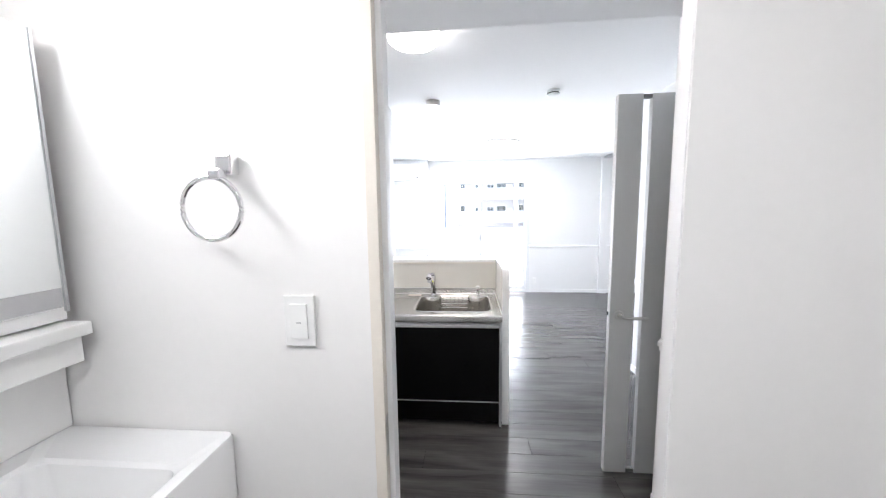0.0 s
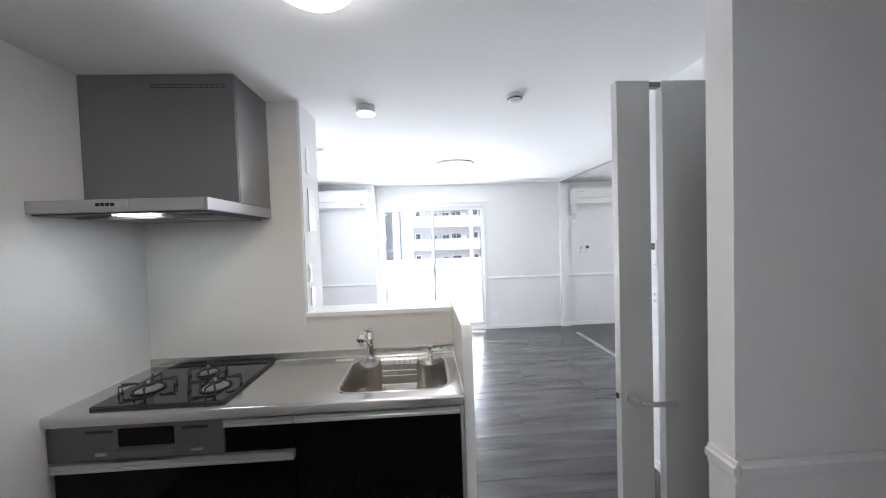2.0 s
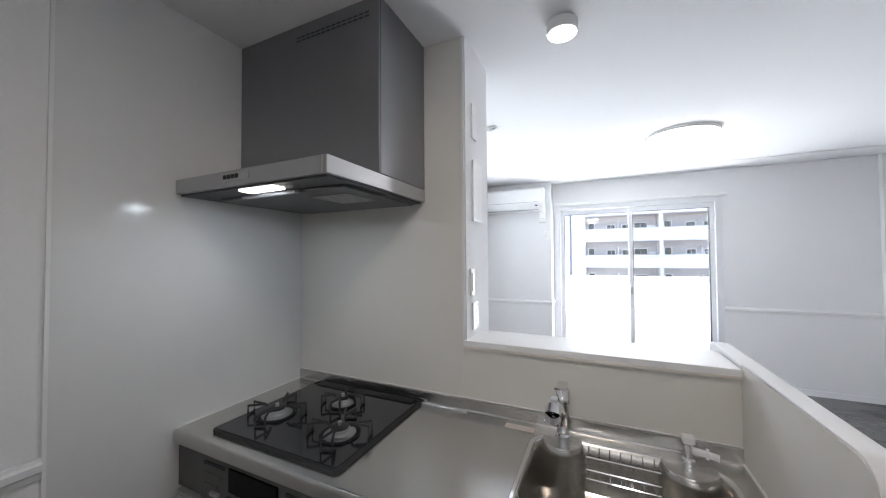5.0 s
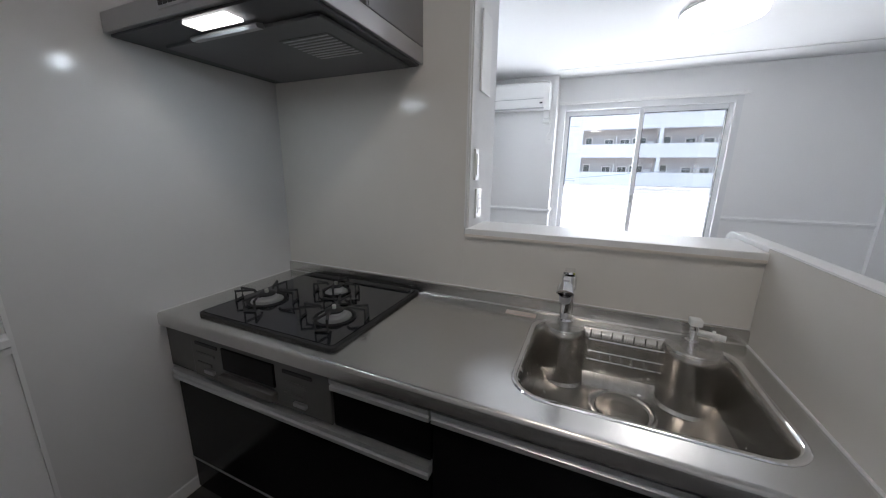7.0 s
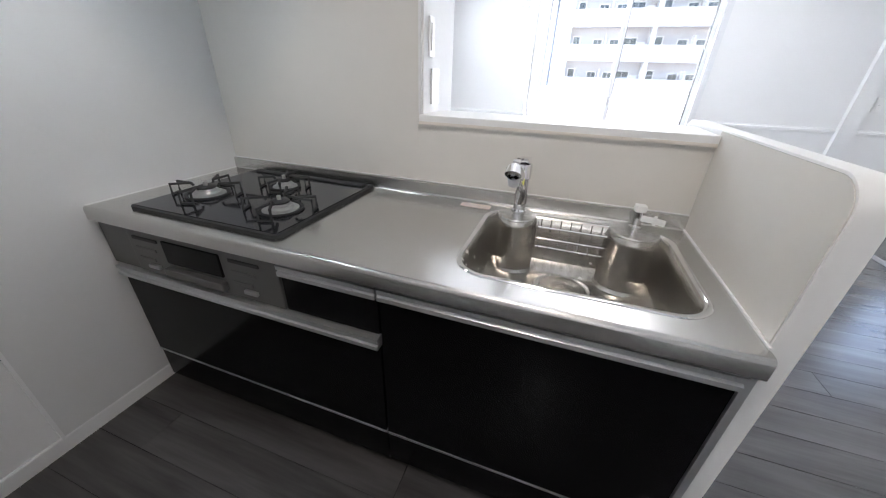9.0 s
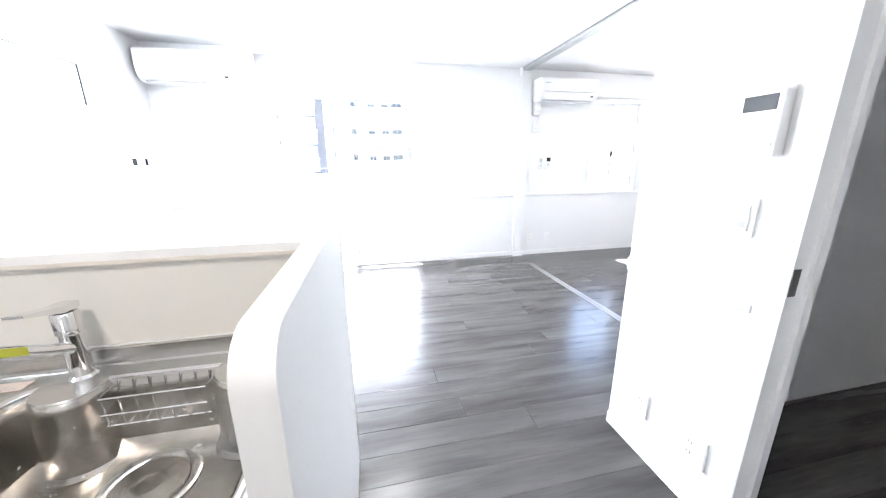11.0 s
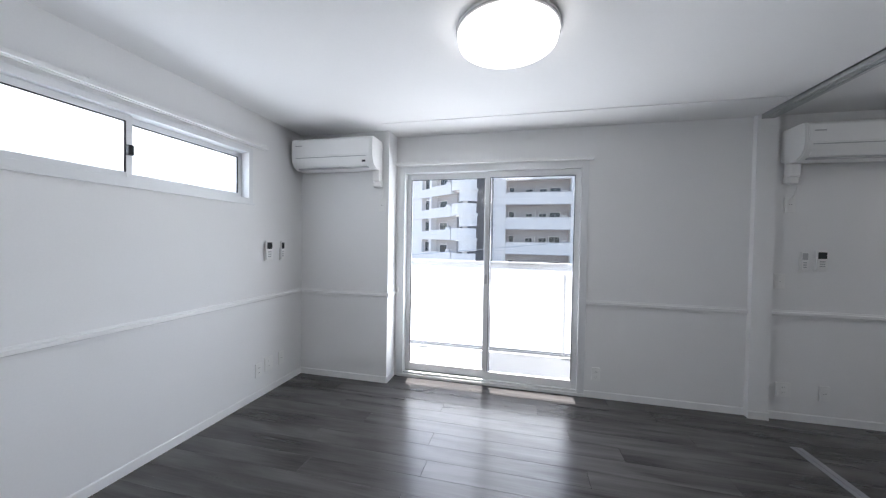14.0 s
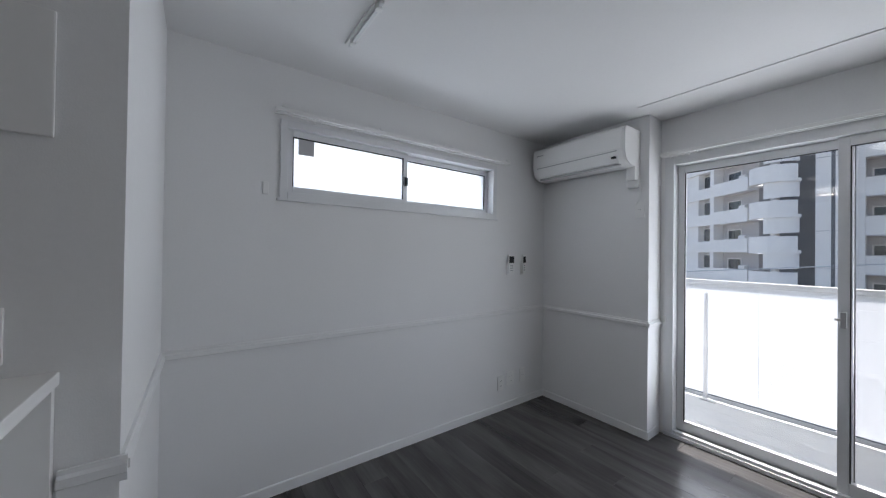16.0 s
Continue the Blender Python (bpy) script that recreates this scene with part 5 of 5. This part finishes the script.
def vanity():
    t = thing("washbasin_unit", (0.86, -2.5, 0), "white vanity unit with moulded basin", "washbasin")
    x0, x1, y0, y1, z = 0.621, 1.105, -2.86, -2.108, 0.98
    part("cabinet", boxm((x0, y0 + 0.01, 0.06, x1 - 0.04, y1 - 0.004, z - 0.16), bevel=0.002), M_PLASTIC, t)
    part("cabinet_door", boxm((x1 - 0.0395, y0 + 0.012, 0.10, x1 - 0.02, -2.49, z - 0.17), bevel=0.002), M_PLASTIC, t)
    part("cabinet_door", boxm((x1 - 0.0395, -2.486, 0.10, x1 - 0.02, y1 - 0.006, z - 0.17), bevel=0.002), M_PLASTIC, t)
    bm = bmesh.new()
    levels = [(0.0, -0.16, 0.02), (0.0, -0.006, 0.02), (0.003, 0.0, 0.02), (0.03, 0.0, 0.02), (0.038, -0.008, 0.03), (0.05, -0.11, 0.05), (0.09, -0.135, 0.05)]
    rings = []
    for ins, dz, r in levels:
        b = ins + (0.07 if ins > 0.02 else 0)
        rings.append([bm.verts.new((px, py, z + dz)) for px, py in rounded(x0 + b, y0 + ins, x1 - ins, y1 - (ins + (0.08 if ins > 0.02 else 0)), r)])
    for a, c in zip(rings, rings[1:]):
        for i in range(len(a)):
            bm.faces.new((a[i], a[(i + 1) % len(a)], c[(i + 1) % len(a)], c[i]))
    bm.faces.new(rings[-1])
    part("basin", bm, M_BASIN, t, "glossy white basin", smooth=True)
    part("overflow", cylm((0.738, -2.30, z - 0.05), (0.748, -2.30, z - 0.05), 0.012, seg=20), M_CHROME, t, "chrome overflow")
    part("back_panel", boxm((x0, y0, z + 0.001, x0 + 0.05, y1, 1.22), bevel=0.004), M_PLASTIC, t)
    settle(t)
    t = thing("mirror_cabinet", (0.66, -2.5, 1.25), "tall mirror with slim white shelf", "mirror")
    part("body", boxm((0.621, -2.86, 1.27, 0.745, -2.145, 1.90), bevel=0.002), M_PLASTIC, t)
    part("mirror", boxm((0.7455, -2.855, 1.30, 0.750, -2.150, 1.895)), M_MIRROR, t, "mirror glass")
    part("edge_strip", boxm((0.7455, -2.1495, 1.29, 0.753, -2.144, 1.90)), M_ALUGREY, t, "grey mirror edge")
    part("shelf", boxm((0.621, -2.86, 1.235, 0.80, -2.14, 1.265), bevel=0.004), M_PLASTIC, t)
    part("outlet_box", boxm((0.621, -2.86, 1.17, 0.775, -2.145, 1.230), bevel=0.003), M_PLASTIC, t)
    part("label_plate", boxm((0.7505, -2.26, 1.302, 0.7515, -2.155, 1.345)), M_GREYPL, t, "grey label")
    settle(t)


vanity()


def vanity_lamp():
    t = thing("vanity_lamp", (0.66, -2.5, 1.95), "slim white lamp bar above the mirror, lit", "wall lamp")
    part("housing", boxm((0.621, -2.74, 1.915, 0.70, -2.26, 1.995), bevel=0.006), M_PLASTIC, t)
    part("cover", boxm((0.7005, -2.73, 1.922, 0.722, -2.27, 1.988), bevel=0.008, seg=3), M_LAMP, t, "glowing cover")
    settle(t)


vanity_lamp()

# ---- balcony and outside ----
structure("balcony_floor", boxm((-0.6, YW + 0.2, -0.25, 4.4, 4.72, -0.06)), M_CONC, "pale balcony floor outside the window", "balcony")
structure("balcony_roof", boxm((-0.6, YW + 0.2, 2.55, 4.4, 4.79, 2.75)), M_TILEW, "underside of the balcony above", "balcony")


# added slab, out of view: shortens the sun patch on the bedroom floor
structure("window_eave", boxm((4.42, YW + 0.2005, 2.50, 6.95, 4.14, 2.62)), M_TILEW, "unseen slab added to trim the sun through the bedroom window", "eave")


def parapet():
    t = thing("balcony_parapet", (1.9, 4.6, -0.06), "white balcony parapet with frosted panels and top rail", "parapet", kind="structure")
    part("top_rail", boxm((-0.6, 4.57, 1.085, 4.1, 4.64, 1.135), bevel=0.006), M_ALU, t)
    part("bottom_rail", boxm((-0.6, 4.585, -0.045, 4.1, 4.60, -0.01), bevel=0.003), M_ALUGREY, t)
    for i in (0, 5):
        x = -0.58 + i * 0.92
        part("post", boxm((x, 4.612, -0.06, x + 0.04, 4.64, 1.074), bevel=0.003), M_ALU, t)
    for i in range(5):
        x = -0.535 + i * 0.92
        part("panel", boxm((x - 0.02, 4.602, 0.0, x + 0.898, 4.608, 1.083)), M_FROST, t, "frosted white panel")
    for x in (0.88, 2.72):
        part("bracket_post", boxm((x, 4.568, -0.0605, x + 0.03, 4.600, 1.0), bevel=0.003), M_ALU, t)
        part("foot_plate", boxm((x - 0.02, 4.53, -0.0598, x + 0.11, 4.5675, -0.045), bevel=0.002), M_ALUGREY, t)
    settle(t)


parapet()

structure("ground", boxm((-900, 4.0, -9.3, 900, 1500, -9.0), (-900, -900, -9.3, 900, 4.0, -9.001)), M_GROUND, "grey street level below the flat", "ground")


STOREY = 2.9


def far_window(parent, x0, x1, y, z0, z1, sashes=2):
    """A window of a far building on the wall plane y, facing -y: frame, panes and a middle stile."""
    f = part("window", boxm((x0, y - 0.07, z0, x1, y - 0.005, z0 + 0.07), (x0, y - 0.07, z1 - 0.07, x1, y - 0.005, z1), (x0, y - 0.07, z0 + 0.0705, x0 + 0.07, y - 0.005, z1 - 0.0705), (x1 - 0.07, y - 0.07, z0 + 0.0705, x1, y - 0.005, z1 - 0.0705)), M_TILEW, parent)
    w = (x1 - x0 - 0.14) / sashes
    for k in range(sashes):
        a = x0 + 0.07 + k * w
        part("pane", boxm((a + 0.03, y - 0.04, z0 + 0.075, a + w - 0.03, y - 0.01, z1 - 0.075)), M_AGLASS, f)
    return f


def curved_band(cx, cy, r, thick, z_at, height, a0, a1, n=22):
    """An upright wall along an arc; z_at gives its foot for a share of the arc."""
    bm = bmesh.new()
    rows = []
    for i in range(n + 1):
        u = i / n
        a = radians(a0 + (a1 - a0) * u)
        ca, sa, z = math.cos(a), math.sin(a), z_at(u)
        rows.append([bm.verts.new((cx + q * ca, cy + q * sa, zz)) for q, zz in ((r, z), (r, z + height), (r - thick, z + height), (r - thick, z))])
    for a, b in zip(rows, rows[1:]):
        for k in range(4):
            bm.faces.new((a[k], a[(k + 1) % 4], b[(k + 1) % 4], b[k]))
    bm.faces.new(rows[0])
    bm.faces.new(rows[-1])
    return bm


def corner_block():
    """A block that stands askew, with a spiral stair tower of rounded landings at its near corner."""
    t = thing("apartment_block", (-6.3, 42.6, -9.0), "white apartment block with a spiral stair of rounded landings", "building")
    t.rotation_euler = (0, 0, radians(-38.5))
    top = 29.5
    part("wall", boxm((-20.0, 0.0, 0, 0.35, 11, top)), M_TILEG, t)
    part("roof", boxm((-20.2, -1.1, top, 0.6, 11.2, top + 0.8)), M_TILEW, t)
    # dark colour stands for the shade in the recess behind the landings
    part("stair_core", boxm((1.3, 1.0, 0, 5.6, 8, top + 1.5)), M_RECESS_SHADE, t, "recessed stair core, its shade put into a dark colour")
    part("pier", boxm((-4.35, -1.0, 0, -3.85, -0.003, top)), M_TILEW, t, "white dividing pier")
    part("newel", cylm((3.26, -1.22, 0), (3.26, -1.22, top), 0.28, seg=16), M_TILEW, t, "round newel post", smooth=True)
    for k in range(1, 11):
        z = -0.69 + STOREY * k
        # recessed balcony beside the stair
        part("balcony", boxm((-3.845, -1.0, z - 0.2, 0.3, -0.88, z + 1.1), (-3.845, -0.8795, z - 0.2, 0.3, -0.003, z)), M_TILEW, t, "white balcony parapet")
        far_window(t, -3.2, -1.5, 0, z + 0.05, z + 2.1)
        part("ac_unit", boxm((-1.2, -0.62, z + 0.002, -0.45, -0.3, z + 1.45), bevel=0.03), M_TILEW, t, "pale outdoor unit on a stand")
        # flush wall with projecting bands
        part("band", boxm((-9.6, -0.95, z - 0.2, -4.355, -0.003, z + 0.95)), M_TILEW, t, "white projecting band")
        part("band_wall", boxm((-9.6, -0.75, z + 0.9505, -6.45, -0.003, z + STOREY - 0.2005)), M_TILEW, t)
        far_window(t, -6.4, -4.45, -0.15, z + 0.96, z + 2.45)
        # landing and flight
        cx, cy, R = 3.26, -1.22, 1.62
        slab = [(cx + (R - 0.02) * math.cos(radians(a)), cy + (R - 0.02) * math.sin(radians(a))) for a in range(150, 391, 12)]
        part("landing", prism(slab, "z", z - 0.28, z - 0.02), M_TILEW, t)
        part("landing_parapet", curved_band(cx, cy, R, 0.14, lambda u: z - 0.30, 1.40, 165, 372), M_TILEW, t, "rounded white parapet", smooth=True)
        part("flight_parapet", curved_band(cx, cy, R - 0.16, 0.12, lambda u: z - 1.62 + 0.15 * u, 1.30, 290, 395), M_TILEW, t, "curved white stair wall", smooth=True)
        part("landing_lamp", boxm((2.85, -2.25, z - 0.33, 3.15, -2.05, z - 0.2805), bevel=0.01), M_LAMPSOFT, t, "small lit landing lamp")
    return t


def long_block():
    x0, x1, y = -0.3, 24.0, 40.2
    t = thing("apartment_block", ((x0 + x1) / 2, y, -9.0), "long grey apartment block with white balcony bands", "building")
    top = 20.8
    part("wall", boxm((x0, y + 1.5, -9, x1, y + 13, top)), M_TILEG, t)
    part("roof", boxm((x0 - 0.2, y - 0.1, top, x1 + 0.2, y + 13.2, top + 0.7)), M_TILEW, t)
    for k in range(4):
        xp = x0 + 0.35 + 7.55 * k
        part("pilaster", boxm((xp - 0.17, y - 0.05, -9, xp + 0.17, y + 1.495, top)), M_TILEW, t, "pale dividing pilaster")
    for s in range(1, 10):
        z = -8.29 + STOREY * (s - 0)
        for k in range(3):
            a, b = x0 + 0.35 + 7.55 * k + 0.175, x0 + 0.35 + 7.55 * (k + 1) - 0.175
            part("balcony", boxm((a, y, z - 0.32, b, y + 0.13, z + 1.1), (a, y + 0.1305, z - 0.2, b, y + 1.494, z)), M_TILEW, t, "long white balcony parapet")
            part("coping", boxm((a, y - 0.04, z + 1.1005, b, y + 0.17, z + 1.15)), M_TILEG, t)
            part("drip_edge", boxm((a, y - 0.025, z - 0.34, b, y - 0.0005, z - 0.26)), M_TILEG, t)
            for dx, w, h in ((0.25, 0.75, 1.95), (2.2, 0.95, 1.72), (3.75, 1.0, 1.72), (4.95, 1.35, 1.85)):
                far_window(t, a + dx, a + dx + w, y + 1.5, z + 0.02, z + h, 1 if w < 0.8 else 2)
            part("partition_board", boxm((a + 3.35, y + 0.2, z + 0.02, a + 3.4, y + 1.49, z + 1.95)), M_TILEW, t)
            part("ac_unit", boxm((a + 6.35, y + 0.95, z + 0.002, a + 6.95, y + 1.3, z + 1.45), bevel=0.03), M_TILEW, t, "pale outdoor unit on a stand")
    settle(t)
    for c in t.children:
        for g in c.children:
            g.matrix_parent_inverse = Matrix.Identity(4)
    return t


corner_block()
long_block()
tower = thing("lift_tower", (-1.3, 40, -9), "pale rendered lift tower between apartment blocks", "building")
part("wall", boxm((-2.25, 40.0, -9, -0.125, 52, 24)), M_TILEW, tower)
for i in range(10):
    part("joint", boxm((-2.24, 39.98, -8.2 + i * STOREY, -0.135, 39.9985, -8.15 + i * STOREY)), M_TILEG, tower)
settle(tower)
line = thing("cable_line", (1.0, 13.0, -9.0), "overhead cable between two concrete street poles", "utility line")
part("cable", tube([(-14 + 30 * i / 20, 13.0, -0.34 + 0.15 * i + 0.0016 * (i - 10) ** 2) for i in range(21)], 0.014, 6), M_CABLE, line)
for px, pz in ((-14.0, 0.3), (16.0, 3.3)):
    part("pole", cylm((px, 13.0, -9.0), (px, 13.0, pz), 0.17, 0.11, seg=14), M_TILEG, line)
settle(line)


# ---- brick-look wall sheet beside the partition ----
brick_wall = structure("wall_brick", boxm((4.20, 0.45, -0.01, 4.234, 1.37, H - 0.0005)), M_JOINT, "white brick-look wall beside the partition", "wall")
BW, BH, BG = 0.21, 0.063, 0.006
brick_mesh = None
row = 0
z = 0.004
while z + BH < H:
    y = 1.37 - BW * (0.5 if row % 2 else 1.0)
    hi = 1.3699
    while hi > 0.95:
        lo = max(y, 0.95)
        if hi - lo > 0.03:
            full = abs((hi - lo) - BW) < 0.002
            if full and brick_mesh:
                ob = new("brick", brick_mesh)
            else:
                w = hi - lo - BG
                me = finish(boxm((-0.004, -w / 2, -BH / 2 + BG / 2, 0.004, w / 2, BH / 2 - BG / 2), bevel=0.0015, seg=1), "brick", M_BRICK)
                ob = new("brick", me)
                if full:
                    brick_mesh = me
            ob.location = (4.1965, (lo + hi) / 2, z + BH / 2)
            ob.parent = brick_wall
        hi = lo
        y = lo - BW
    z += BH
    row += 1

# ---- floorboards ----
boards = structure("floor", boxm((-0.19, -4.59, -0.0139, XB + 0.19, YW + 0.005, -0.0115)), M_DARK, "dark grey oak-look floorboards with streaky grain", "floor")
PW, PL = 0.152, 1.818
rng = random.Random(7)
plank = finish(boxm((-PL / 2 + 0.0006, -PW / 2 + 0.0006, -0.0114, PL / 2 - 0.0006, PW / 2 - 0.0006, 0.0), bevel=0.0007, seg=1), "plank", M_FLOOR)
y = YW - 0.0 - PW / 2
while y > -4.5:
    x = -0.1 - rng.random() * PL
    while x < XB:
        xa, xb = max(x, -0.1), min(x + PL, XB + 0.1)
        if xb - xa > 0.05:
            if xb - xa > PL - 0.001:
                ob = new("plank", plank)
            else:
                L = xb - xa
                ob = new("plank", finish(boxm((-L / 2 + 0.0006, -PW / 2 + 0.0006, -0.0114, L / 2 - 0.0006, PW / 2 - 0.0006, 0.0), bevel=0.0007, seg=1), "plank", M_FLOOR))
            ob.location = ((xa + xb) / 2, y, 0)
            ob.parent = boards
        x += PL
    y -= PW
